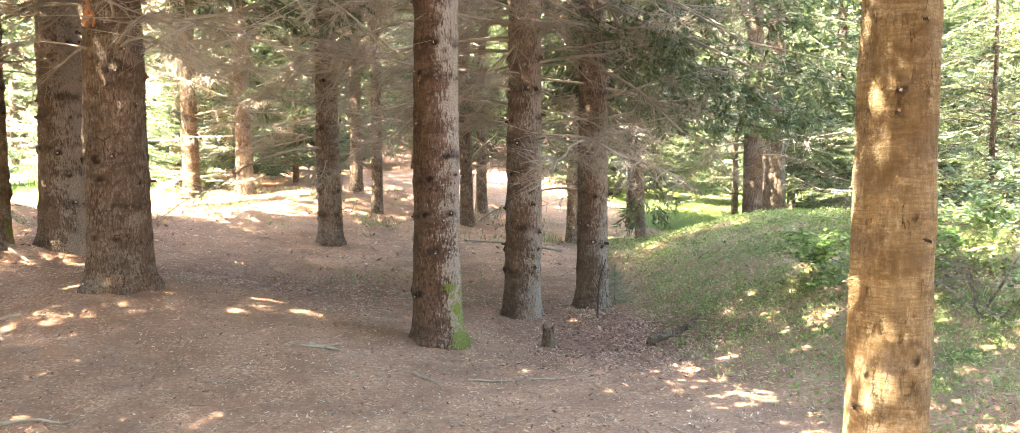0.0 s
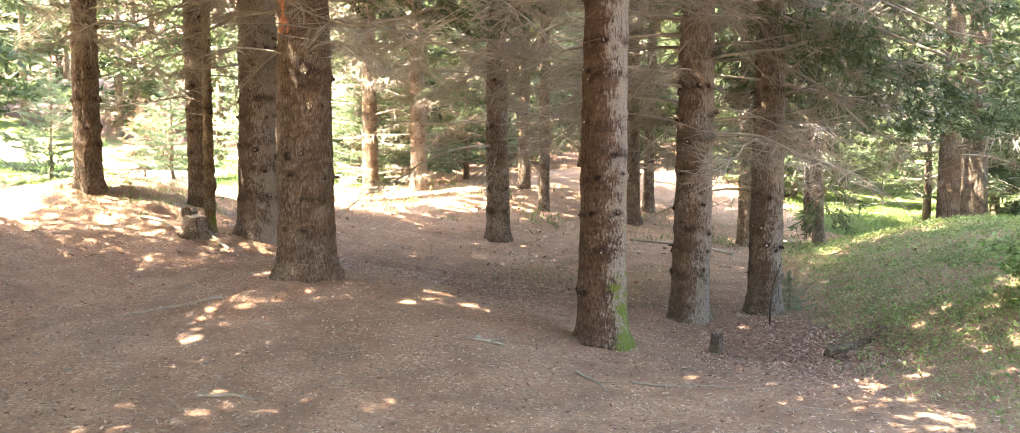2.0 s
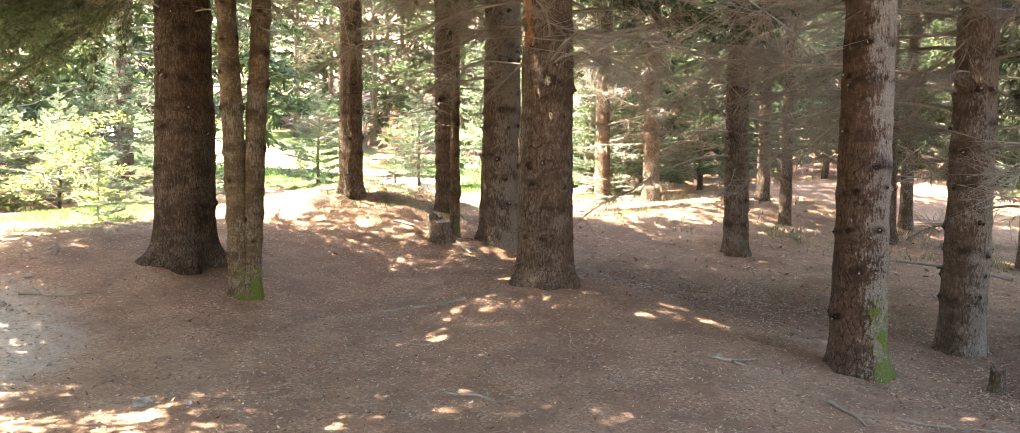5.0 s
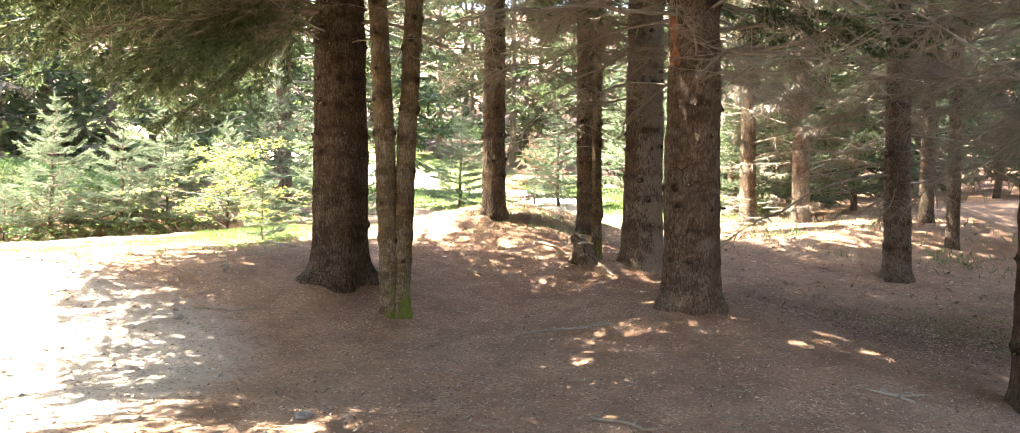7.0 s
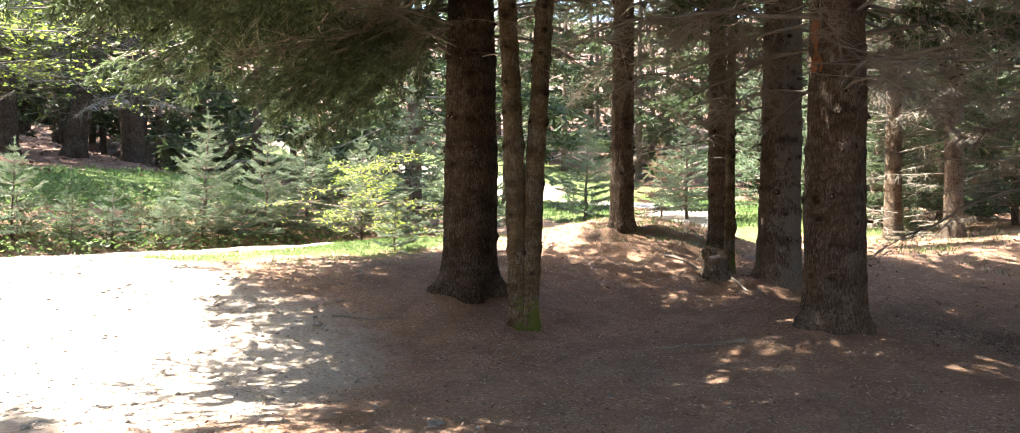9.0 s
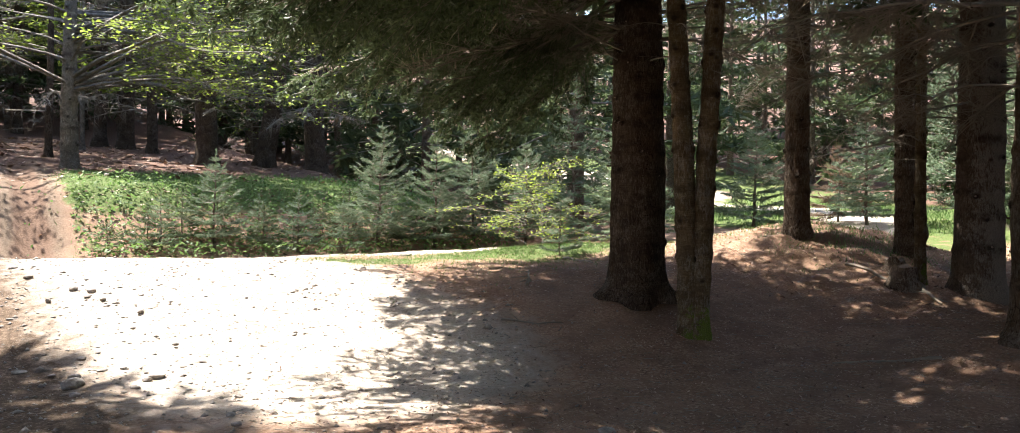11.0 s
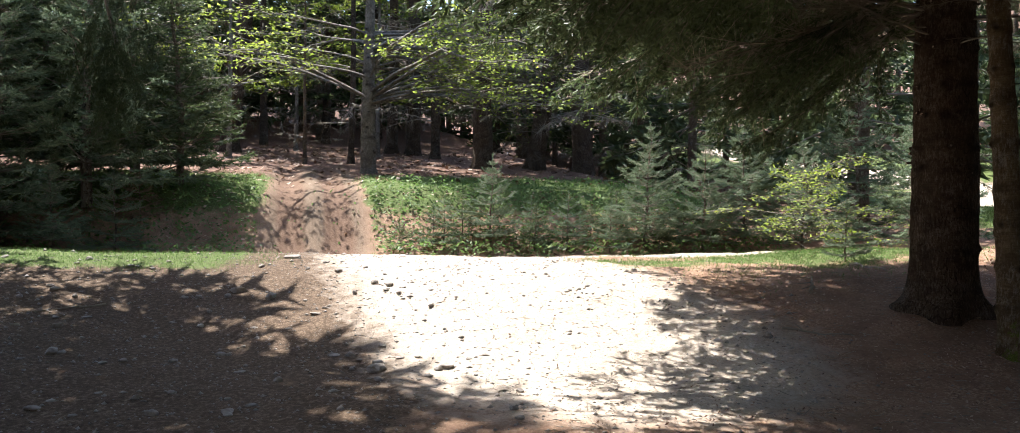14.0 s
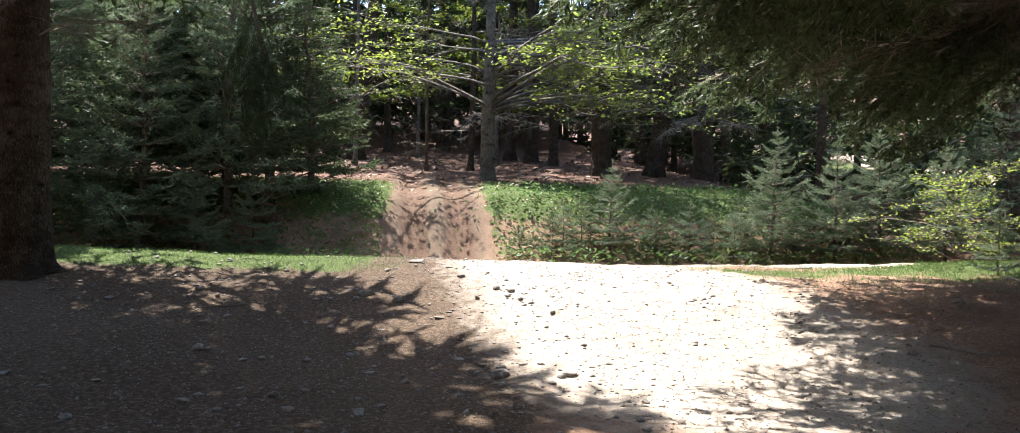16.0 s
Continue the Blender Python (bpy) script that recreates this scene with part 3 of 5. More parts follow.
def trunk_mesh(name, diam, tall, seed, bark, lean=(0, 0), bend=0.0, flare=1.0, close=True, knot=1.0):
    """A tapered trunk with root flare, lumps and knots; origin at the ground."""
    rng = np.random.default_rng(seed)
    n = 60 if close else 14
    zs = [-0.35, -0.12] + (list(np.arange(0, 4.3, 0.03)) + list(np.arange(4.3, 5.6, 0.12)) if close else list(np.arange(0, 1.5, 0.3))) + list(np.linspace(5.8 if close else 1.8, tall, 12))
    lobes, ph = rng.integers(4, 7), rng.uniform(0, 6.28, 4)
    whorls = np.cumsum(rng.uniform(0.2, 0.4, 24)) + 0.15
    knots = [(w + rng.normal(0, 0.035), rng.uniform(0, 6.28), rng.uniform(0.5, 1.25)) for w in whorls for _ in range(rng.integers(2, 6))]
    if knot < 1:
        knots = [(w + rng.uniform(-0.14, 0.14), a, h) for w, a, h in knots]
        whorls = whorls - 20
    verts, dark, rings, kz = [], [], [], np.array(knots)
    ang = np.arange(n) * 2 * math.pi / n
    ca, sa = np.cos(ang), np.sin(ang)
    off = Vector((seed * 3.7, seed * 1.3, 0))
    for z in zs:
        zz = max(z, 0)
        r = diam / 2 * (1 - 0.92 * max(0, z - 1.3) / tall) * (1 + 0.035 * max(0, 1.3 - zz))
        fl = flare * (0.22 * math.exp(-zz / 0.09) + 0.07 * math.exp(-zz / 0.4))
        cx = lean[0] * zz + bend * math.sin(zz * 0.55 + ph[0]) * min(1, zz / 2)
        cy = lean[1] * zz + bend * math.cos(zz * 0.5 + ph[1]) * min(1, zz / 2)
        rg = float(np.exp(-((whorls - zz) / 0.045) ** 2).max())
        q = r * (1 + fl * (1 + 0.5 * np.sin(lobes * ang + ph[2]) + 0.25 * np.sin(2 * ang + ph[3])))
        kn = np.zeros(n)
        if close and zz < 5.2:
            bumps = np.array([(noise.noise(p), noise.noise(p * 3.2), noise.noise(Vector((p.x * 9, p.y * 9, p.z * 4)))) for p in (Vector((c * 2.2, s * 2.2, zz * 1.5)) + off for c, s in zip(ca, sa))])
            q = q + 0.007 * rg + diam * (0.038 * bumps[:, 0] + 0.024 * bumps[:, 1] + 0.008 * bumps[:, 2])
            for hz, ha, hs in kz[np.abs(kz[:, 0] - zz) < 0.16]:
                da = ((ang - ha + math.pi) % (2 * math.pi) - math.pi) * r
                core = np.exp(-((zz - hz) / (0.028 * knot)) ** 2 - (da / (0.03 * knot)) ** 2)
                brow = np.exp(-((zz - hz - 0.01) / (0.03 * knot)) ** 2 - (da / (0.075 * knot)) ** 2)
                q = q + 0.013 * hs * core + 0.006 * hs * brow
                kn = np.maximum(kn, hs * np.maximum(1.1 * core, 0.62 * brow))
        verts.append(np.stack([cx + q * ca, cy + q * sa, np.full(n, z)], 1))
        dark.append(kn)
        rings.append(np.full(n, rg))
    m = len(zs)
    i = np.arange(m * n).reshape(m, n)
    j = np.roll(i, -1, 1)
    faces = np.stack([i[:-1], j[:-1], j[1:], i[1:]], -1).reshape(-1, 4)
    me = mesh_of(name, np.concatenate(verts), faces, bark, True)
    me.attributes.new("knot", "FLOAT", "POINT").data.foreach_set("value", np.concatenate(dark).astype(np.float32))
    me.attributes.new("ring", "FLOAT", "POINT").data.foreach_set("value", np.concatenate(rings).astype(np.float32) * (1.0 if close else 0.0))
    return me, knots


def snag_mesh(seed):
    """The stub of a broken branch along +x: a dark collar and a short splintered end of pale wood."""
    rng = np.random.default_rng(seed)
    n, long = 8, rng.uniform(0.03, 0.085)
    rows = ((-0.02, 0.03), (0.008, 0.027), (0.016, 0.017), (long, 0.012))
    v = [(x + (rng.uniform(-0.012, 0.012) if k == 3 else 0), r * rng.uniform(0.8, 1.2) * math.cos(a), r * rng.uniform(0.8, 1.2) * math.sin(a))
         for k, (x, r) in enumerate(rows) for a in np.arange(n) * 2 * math.pi / n]
    f = [(k * n + i, k * n + (i + 1) % n, (k + 1) * n + (i + 1) % n, (k + 1) * n + i) for k in range(3) for i in range(n)]
    v.append((long - 0.008, 0, 0))
    f += [(3 * n + i, 3 * n + (i + 1) % n, 4 * n) for i in range(n)]
    me = bpy.data.meshes.new("branch_stub")
    me.from_pydata(v, [], f)
    me.materials.append(SNAG_BARK)
    me.materials.append(SNAG_WOOD)
    for p in me.polygons:
        p.material_index = int(p.index >= 3 * n)
    return me


SNAGS = [snag_mesh(900 + i) for i in range(6)]


def trunk_at(z, lean, tall, diam):
    return np.array([lean[0] * z, lean[1] * z, z]), diam / 2 * (1 - 0.92 * max(0, z - 1.3) / tall)


GAPS = ((-7.4, 7.85), (-6.9, 7.8), (-6.3, 7.76), (-5.8, 7.9), (-5.35, 8.1), (-4.95, 8.3), (-3.6, 13.5),
        (1.65, 3.05), (1.9, 3.2), (1.9, 11.2), (2.3, 12.6), (4.3, 7.1), (2.9, 7.8), (-11.7, -0.85), (-11.0, -0.3), (-10.5, 0.15), (-11.2, 6.6), (-10.8, 7.8))
UNDER_GAPS = np.array([(x, y, relief(x, y)) for x, y in GAPS])


def in_gap(root, yaw, pitch, length):
    """Whether a bough would grow across one of the gaps by which the sun comes down through the canopy."""
    k = np.array([0.2, 0.4, 0.6, 0.8, 0.95])
    d = np.array([math.cos(yaw) * math.cos(pitch), math.sin(yaw) * math.cos(pitch), math.sin(pitch)])
    q = np.asarray(root) + (d * length - np.array([0, 0, 0.15 * length]))[None] * k[:, None]
    rel = q[:, None] - UNDER_GAPS[None]
    sun_way = np.array(TO_SUN)
    far = np.linalg.norm(rel - (rel @ sun_way)[..., None] * sun_way, axis=-1)
    return bool((far < 0.16 + 0.13 * length * (1 - k)[:, None]).any())


def spruce(x, y, diam, tall, seed, label, bark=None, lean=(0, 0), bend=0.015, dead=(2.0, 5.0, 20, 1.3), live=(4.5, 1.9), fine=1, see=7.0,
           extra=(), group="", close=True, stubs=0, name="spruce_tree", green=None, flare=1.0, thick=1.0, knot=1.0):
    """A spruce: trunk, dry lower branches, living crown. extra: single boughs (height, heading in degrees, length,
    pitch), the high ones unseen and added for shade.
    """
    rng = np.random.default_rng(seed)
    tree = thing(name, label, "tree", pose(x, y, relief(x, y)), group)
    me, knots = trunk_mesh("trunk", diam, tall, seed, bark or BARK_BROWN, lean, bend, flare, close, knot)
    part("trunk", me, tree)
    foot = np.array([x, y, relief(x, y)])
    z0, z1, count, ln = dead
    bag = Bag()
    for k in range(count):
        z = rng.uniform(z0, z1)
        c, r = trunk_at(z, lean, tall, diam)
        yaw = rng.uniform(0, 2 * math.pi)
        pick, pitch, size = rng.integers(len(DRY_LIMBS)), rng.normal(0.0, 0.16), ln * rng.uniform(0.45, 1.25)
        at = c + np.array([math.cos(yaw), math.sin(yaw), 0]) * r * 0.8
        if close:
            part("dead_branch", DRY_MESHES[pick], tree, at=set_on(at, yaw, pitch, size))
        else:
            v, f = FAR_LIMBS[pick]
            bag.add(turned(v, yaw, pitch, size, at), f)
    if bag.n:
        part("twig_tangle", bag.mesh("twig_tangle", DEADWOOD), tree, "dry grey needleless twigs")
    wood, leaf = Bag(), Bag()

    def hang_on(kind, z, yaw, size, pitch):
        c, r = trunk_at(z, lean, tall, diam)
        at = c + np.array([math.cos(yaw), math.sin(yaw), 0]) * r * 0.7
        (wv, wf), (gv, gf) = kind
        wood.add(turned(wv, yaw, pitch, size, at), wf)
        leaf.add(turned(gv, yaw, pitch, size, at), gf)

    lz, lmax = live
    z = lz
    while z < tall - 0.4:
        share = (z - lz) / (tall - lz)
        size = lmax * (0.25 + 0.75 * (1 - share) ** 0.8) * min(1, 0.75 + share * 3)
        f = fine if z < see else 0
        for b in range(int((5 if f else 4) * thick)):
            yaw = rng.uniform(0, 2 * math.pi)
            lib = BOUGHS[(f, rng.integers(5))]
            bz, bl, bp = z + rng.uniform(-0.15, 0.15), size * rng.uniform(0.7, 1.2), rng.normal(0.05 + 0.35 * share, 0.12)
            if not in_gap(foot + trunk_at(bz, lean, tall, diam)[0], yaw, bp, bl):
                hang_on(lib, bz, yaw, bl, bp)
        z += 0.42 if f else 0.62
    for ez, head, size, pitch in extra:
        c, r = trunk_at(ez, lean, tall, diam)
        if in_gap(foot + c, radians(head), radians(pitch), size):
            continue
        wm, gm = BOUGH_MESHES[(max(1, fine) if ez < see else 0, int(rng.integers(4 if size < 4 else 3)))]
        b = part("bough", wm, tree, at=set_on(c, radians(head), radians(pitch), size / 2.4))
        part("needle_spray", gm, b)
    part("branchwork", wood.mesh("branchwork", DEADWOOD), tree)
    part("crown", leaf.mesh("crown", green or NEEDLES), tree)
    low = [q for q in knots if 0.35 < q[0] < 4.2]
    for k in rng.permutation(len(low))[:stubs]:
        hz, ha, hs = low[k]
        c, r = trunk_at(hz, lean, tall, diam)
        p = c + np.array([math.cos(ha), math.sin(ha), 0]) * r * 0.99
        part("branch_stub", SNAGS[k % 6], tree, at=set_on(p, ha, rng.uniform(-0.3, 0.3), knot * rng.uniform(0.6, 1.1)))
    return tree


def young_fir(x, y, tall, seed, label, fine=2, group="young firs", green=None, wide=0.42, big=False):
    """A young fir with whorls of stiff branches and a bare leader."""
    rng = np.random.default_rng(seed)
    tree = thing("young_fir", label, "tree", pose(x, y, relief(x, y) - 0.03), group)
    wood, leaf = Bag(), Bag()
    zs = np.linspace(0, tall, 9)
    sway = np.cumsum(rng.normal(0, 0.008, (9, 2)), 0) * tall
    pts = np.column_stack([sway, zs])
    wood.add(*prisms(pts[:-1], pts[1:], 0.016 * tall * (1 - zs[:-1] / tall) + 0.005, 0.016 * tall * (1 - zs[1:] / tall) + 0.005))
    part("trunk", wood.mesh("trunk", BARK_GREY), tree)
    limbs = Bag()
    n = max(6, int(tall / (0.42 if big else 0.21 if tall < 4 else 0.32)))
    for k in range(n):
        share = (k + 0.6) / n
        z = tall * (0.04 + 0.93 * share ** 0.95)
        c = along(pts, np.array([z / tall]))[0]
        m = 7 if fine == 2 else 6
        for b in range(m):
            yaw = k * 0.9 + b * 2 * math.pi / m + rng.normal(0, 0.25)
            size = wide * tall * (1 - share) ** 0.9 * rng.uniform(0.7, 1.15) + 0.1
            (wv, wf), (gv, gf) = WIDE_SPRAYS[rng.integers(3)] if big else FIR_SPRAYS[(fine, rng.integers(3))]
            unit_size = size / 2.4 if big else size
            pitch = 0.08 + 0.6 * share ** 1.4 + rng.normal(0, 0.1)
            limbs.add(turned(wv, yaw, pitch, unit_size, c), wf)
            leaf.add(turned(gv, yaw, pitch, unit_size, c), gf)
    top = pts[-2:]
    dress(leaf, rng, top[:1], top[1:] + np.array([0, 0, 0.1]), 60, 0.05, 0.012)
    part("branchwork", limbs.mesh("branchwork", DEADWOOD), tree)
    part("foliage", leaf.mesh("foliage", green or FIR_NEEDLES), tree)
    return tree


def limb_path(rng, start, head, length, rise, n=8):
    s = np.linspace(0, 1, n)[:, None]
    d = np.array([[math.cos(head), math.sin(head), rise]])
    return np.asarray(start) + d * s * length + np.cumsum(rng.normal(0, 0.035, (n, 3)), 0) * length * s - np.array([[0, 0, 0.25]]) * s ** 2 * length


def leafy_tree(name, x, y, diam, tall, seed, label, limbs, leaf_size, per_twig, bark, green, group="", lean=(0, 0), reach=2.5, z0=1.5, category="tree", heads=(), z1=0.8):
    """A broad-leaved tree or bush: trunk, spreading limbs with twigs, leaves in loose layers."""
    rng = np.random.default_rng(seed)
    tree = thing(name, label, category, pose(x, y, relief(x, y)), group)
    if diam > 0.05:
        me, _ = trunk_mesh("trunk", diam, tall, seed, bark, lean, 0.03, 1.0, diam > 0.3)
        part("trunk", me, tree)
    wood, leaf = Bag(), Bag()
    for k in range(limbs):
        z = rng.uniform(z0, tall * z1)
        head = radians(heads[k % len(heads)] + rng.normal(0, 12)) if heads else rng.uniform(0, 2 * math.pi)
        ln = reach * rng.uniform(0.5, 1.15) * (1.1 - 0.6 * z / tall)
        pts = limb_path(rng, (lean[0] * z, lean[1] * z, z), head, ln, rng.uniform(0.05, 0.55))
        r = 0.010 * ln
        q = np.linspace(1, 0.12, 8)
        wood.add(*prisms(pts[:-1], pts[1:], r * q[:-1], r * q[1:]))
        m = int(6 + ln * 5)
        root = along(pts, rng.uniform(0.25, 1, m))
        hd = head + rng.choice([-1, 1], m) * rng.uniform(0.3, 1.2, m)
        tw = np.stack([np.cos(hd), np.sin(hd), rng.uniform(-0.25, 0.25, m)], 1)
        end = root + tw * ln * rng.uniform(0.12, 0.32, (m, 1))
        wood.add(*prisms(root, end, 0.005, 0.002))
        if per_twig:
            c = (root[:, None] + (end - root)[:, None] * rng.uniform(0.2, 1.1, (m, per_twig, 1))).reshape(-1, 3)
            c += rng.normal(0, 0.035, c.shape)
            d = spread(rng, len(c)) * np.array([1, 1, 0.35])
            sd = unit(np.cross(unit(d), np.array([0, 0, 1.0]) + rng.normal(0, 0.35, c.shape)))
            sz = leaf_size * rng.uniform(0.6, 1.2, len(c))
            leaf.add(*leaves(c, unit(d), sd, sz, sz * 0.6))
    part("branchwork", wood.mesh("branchwork", bark), tree)
    if per_twig:
        part("foliage", leaf.mesh("foliage", green), tree)
    return tree


# ---- trees round the hollow ----
STAND = "spruces round the hollow"
spruce(-0.63, 6.91, 0.385, 17, 1, "spruce trunk with bright green moss at its foot", BARK_MOSS, (0.0, 0.0), dead=(3.7, 6.5, 16, 1.6), live=(5.0, 3.0), stubs=42, group=STAND,
       # boughs above the view, added to keep sun off the ground in front
       extra=tuple((5.2 + 0.22 * k, 268 + 28 * math.sin(k * 2.1), 3.6, 6) for k in range(26)) + tuple((5.0 + 0.25 * k, 222 + 16 * math.sin(k * 2.4), 4.3, 6) for k in range(14)), see=5.0)
dry = spruce(0.15, 8.45, 0.36, 17, 2, "straight grey-brown spruce with long dry branches", BARK_GREY, (0.02, 0.0), dead=(1.8, 5.0, 38, 1.9), live=(4.8, 2.3), stubs=34, group=STAND,
       extra=((3.4, 10, 2.6, -12), (3.6, 60, 2.4, -8)))
spruce(0.97, 9.12, 0.33, 17, 3, "brown spruce hung with dry twigs and drooping boughs", BARK_GREY, (0.01, 0.0), dead=(1.3, 4.6, 46, 2.1), live=(4.4, 2.4), stubs=34, group=STAND,
       extra=tuple((2.5 + 0.13 * k, 20 + 75 * math.sin(k * 2.4), 2.9 + 0.4 * math.sin(k * 1.3), -4 - 12 * ((k * 3) % 4) / 3) for k in range(18)))
spruce(-2.57, 12.07, 0.33, 16, 4, "spruce ringed by a tangle of dry grey twigs", BARK_BROWN, (0, 0), dead=(1.1, 4.8, 52, 2.1), live=(5, 2.2), group=STAND)
broad = spruce(-3.45, 7.2, 0.50, 18, 5, "thick brown spruce trunk with torn bark and spreading roots", BARK_BROWN, (0.0, 0.0), dead=(1.9, 4.0, 26, 2.2), live=(4.8, 3.1), stubs=42, group=STAND, see=5.0,
       # boughs from 4.9 m up are unseen, added to shade the near ground
       extra=((3.0, 20, 2.2, -10), (3.3, -30, 2.0, -6), (2.9, 50, 2.4, -6)) + tuple((5.0 + 0.16 * k, 272 + 26 * math.sin(k * 2.4), 4.3, 8) for k in range(18)) + tuple((4.9 + 0.22 * k, 256 + 14 * math.sin(k * 2.4), 5.3, 8) for k in range(14)))
spruce(-4.9, 9.05, 0.46, 18, 6, "grey-brown spruce leaning slightly beside a stump", BARK_GREY, (0.012, 0.0), dead=(1.9, 4.2, 26, 2.0), live=(4.8, 2.4), stubs=34, group=STAND)
spruce(-7.2, 9.05, 0.30, 16, 7, "slim spruce on a mound beside the gravel road", BARK_BROWN, (-0.01, 0), dead=(1.9, 4.4, 34, 1.9), live=(3.7, 2.8), stubs=18, group=STAND,
       # unseen high boughs added to shade the mound and the ground behind
       extra=tuple((6.0 + 0.2 * k, 92 + 33 * math.sin(k * 2.4), 4.6, 6) for k in range(24)) + tuple((5.5 + 0.16 * k, 148 + 18 * math.sin(k * 2.4), 4.0, 6) for k in range(10)) + tuple((4.8 + 0.14 * k, 200 + 28 * math.sin(k * 2.4), 3.6, 8) for k in range(10)))
spruce(-6.05, 9.65, 0.24, 14, 8, "slim dark spruce with dense dry twigs", BARK_BROWN, (-0.02, 0), dead=(1.4, 5.0, 30, 1.3), live=(3.6, 2.6), group=STAND,
       # high boughs added out of sight to shade the flat ground farther back
       extra=tuple((6.0 + 0.2 * k, 88 + 34 * math.sin(k * 2.4), 4.6, 6) for k in range(22)))
old = spruce(-6.9, 5.95, 0.55, 20, 9, "massive old spruce with dark bark, flared roots and low boughs", BARK_OLD_SHADED, (-0.008, 0.0), dead=(2.2, 4.2, 24, 1.7), live=(4.4, 2.0), fine=2, see=6.5, stubs=34, group=STAND, flare=1.5,
       extra=tuple((3.4 + 0.065 * k, 225 + 52 * math.sin(k * 2.4), 4.3 + 0.5 * math.sin(k * 1.7), 5 - 13 * ((k * 7) % 5) / 5) for k in range(28))
       + tuple((2.75 + 0.12 * k, 232 + 26 * math.sin(k * 2.1), 2.3 + 0.3 * math.sin(k * 1.3), -6 - 10 * (k % 3)) for k in range(6))
       + tuple((3.7 + 0.2 * k, 212 + 34 * math.sin(k * 2.1), 4.4, 4) for k in range(16))
       # unseen upper boughs, added to hold the foreground in shade
       + tuple((5.6 + 0.3 * k, 236 + 50 * math.sin(k * 2.4), 4.6 - 0.05 * k, 6) for k in range(17))
       + tuple((6.2 + 0.32 * k, 277 + 10 * math.sin(k * 2.4), 5.0, 7) for k in range(14)))
spruce(-5.37, 8.75, 0.11, 8, 82, "slim grey sapling with crooked bare side branches", TWIN_BARK, (0.0, 0.0), 0.03, dead=(1.0, 4.5, 22, 1.0), live=(4.2, 1.2), group=STAND)
for k, (z, head, size) in enumerate(((2.55, 214, 2.9), (2.75, 236, 2.6), (2.95, 198, 2.8), (3.1, 252, 2.6), (2.7, 30, 1.8), (3.0, 60, 2.0))):
    part("dead_branch", DRY_MESHES[k], old, at=set_on((0, 0, z), radians(head), 0.02, size))
for k, (tree, z, head, size) in enumerate(((dry, 2.2, 172, 2.4), (dry, 2.5, 195, 2.7), (dry, 2.75, 150, 2.5), (dry, 2.35, 215, 2.0), (dry, 2.9, 183, 2.8), (dry, 2.0, 20, 2.0), (dry, 2.6, -15, 2.3),
                                              (broad, 2.3, 25, 2.5), (broad, 2.55, 50, 2.7), (broad, 2.1, 5, 2.2), (broad, 2.7, 80, 2.6), (broad, 2.45, 160, 2.4), (broad, 2.7, 185, 2.5), (broad, 2.2, 120, 2.2))):
    part("dead_branch", DRY_MESHES[(k * 3) % 8], tree, at=set_on((0, 0, z), radians(head), 0.05, size))
# strips of peeled inner bark on the thick trunk
v, f = [], []
for k in range(9):
    z, w, a0 = 2.22 + 0.06 * k, 0.16 + 0.1 * math.sin(k * 1.3 + 0.5), radians(-112) + 0.1 * math.sin(k * 0.9)
    for q in range(4):
        a, r = a0 + w * (q / 3 - 0.5) * 2, 0.256 + 0.02 * math.sin(q * 2.1 + k)
        v.append((r * math.cos(a), r * math.sin(a), z))
f = [(4 * k + q, 4 * k + q + 1, 4 * k + q + 5, 4 * k + q + 4) for k in range(8) for q in range(3)]
peel = mesh_of("peeled_bark", v, f, PEELED)
part("peeled_bark", peel, broad, "torn strip of orange-brown inner bark").modifiers.new("thickness", "SOLIDIFY").thickness = 0.008
# two stems from one root
twin = spruce(-5.92, 5.72, 0.19, 13, 10, "twin-stemmed young fir forking just above the ground", TWIN_BARK, (-0.038, -0.036), dead=(2.6, 5, 10, 0.8), live=(4.4, 2.6), group=STAND, name="twin_fir", see=4.4,
              # boughs out of view, added to block sun from the foreground
              extra=tuple((4.7 + 0.16 * k, 303 + 18 * math.sin(k * 2.4), 4.3, 6) for k in range(10)))
me, _ = trunk_mesh("second_stem", 0.185, 13, 11, TWIN_BARK, (0.034, 0.034), 0.015)
part("second_stem", me, twin, at=pose(0.05, 0.05, 0))
spruce(1.31, 2.95, 0.275, 17, 12, "tan fir trunk with resin streaks and broken branch stubs", BARK_TAN, (0.01, 0.0), dead=(3.4, 6, 12, 1.2), live=(5.0, 2.8), stubs=40, group=STAND, name="fir_tree", see=5.0, knot=0.5,
       # long unseen boughs added so the ground near the fir lies in shade
       extra=tuple((4.4 + 0.14 * k, 190 + 40 * math.sin(k * 2.4), 4.4 - 0.02 * k, 8) for k in range(34)))
FAR = "spruces behind the hollow"
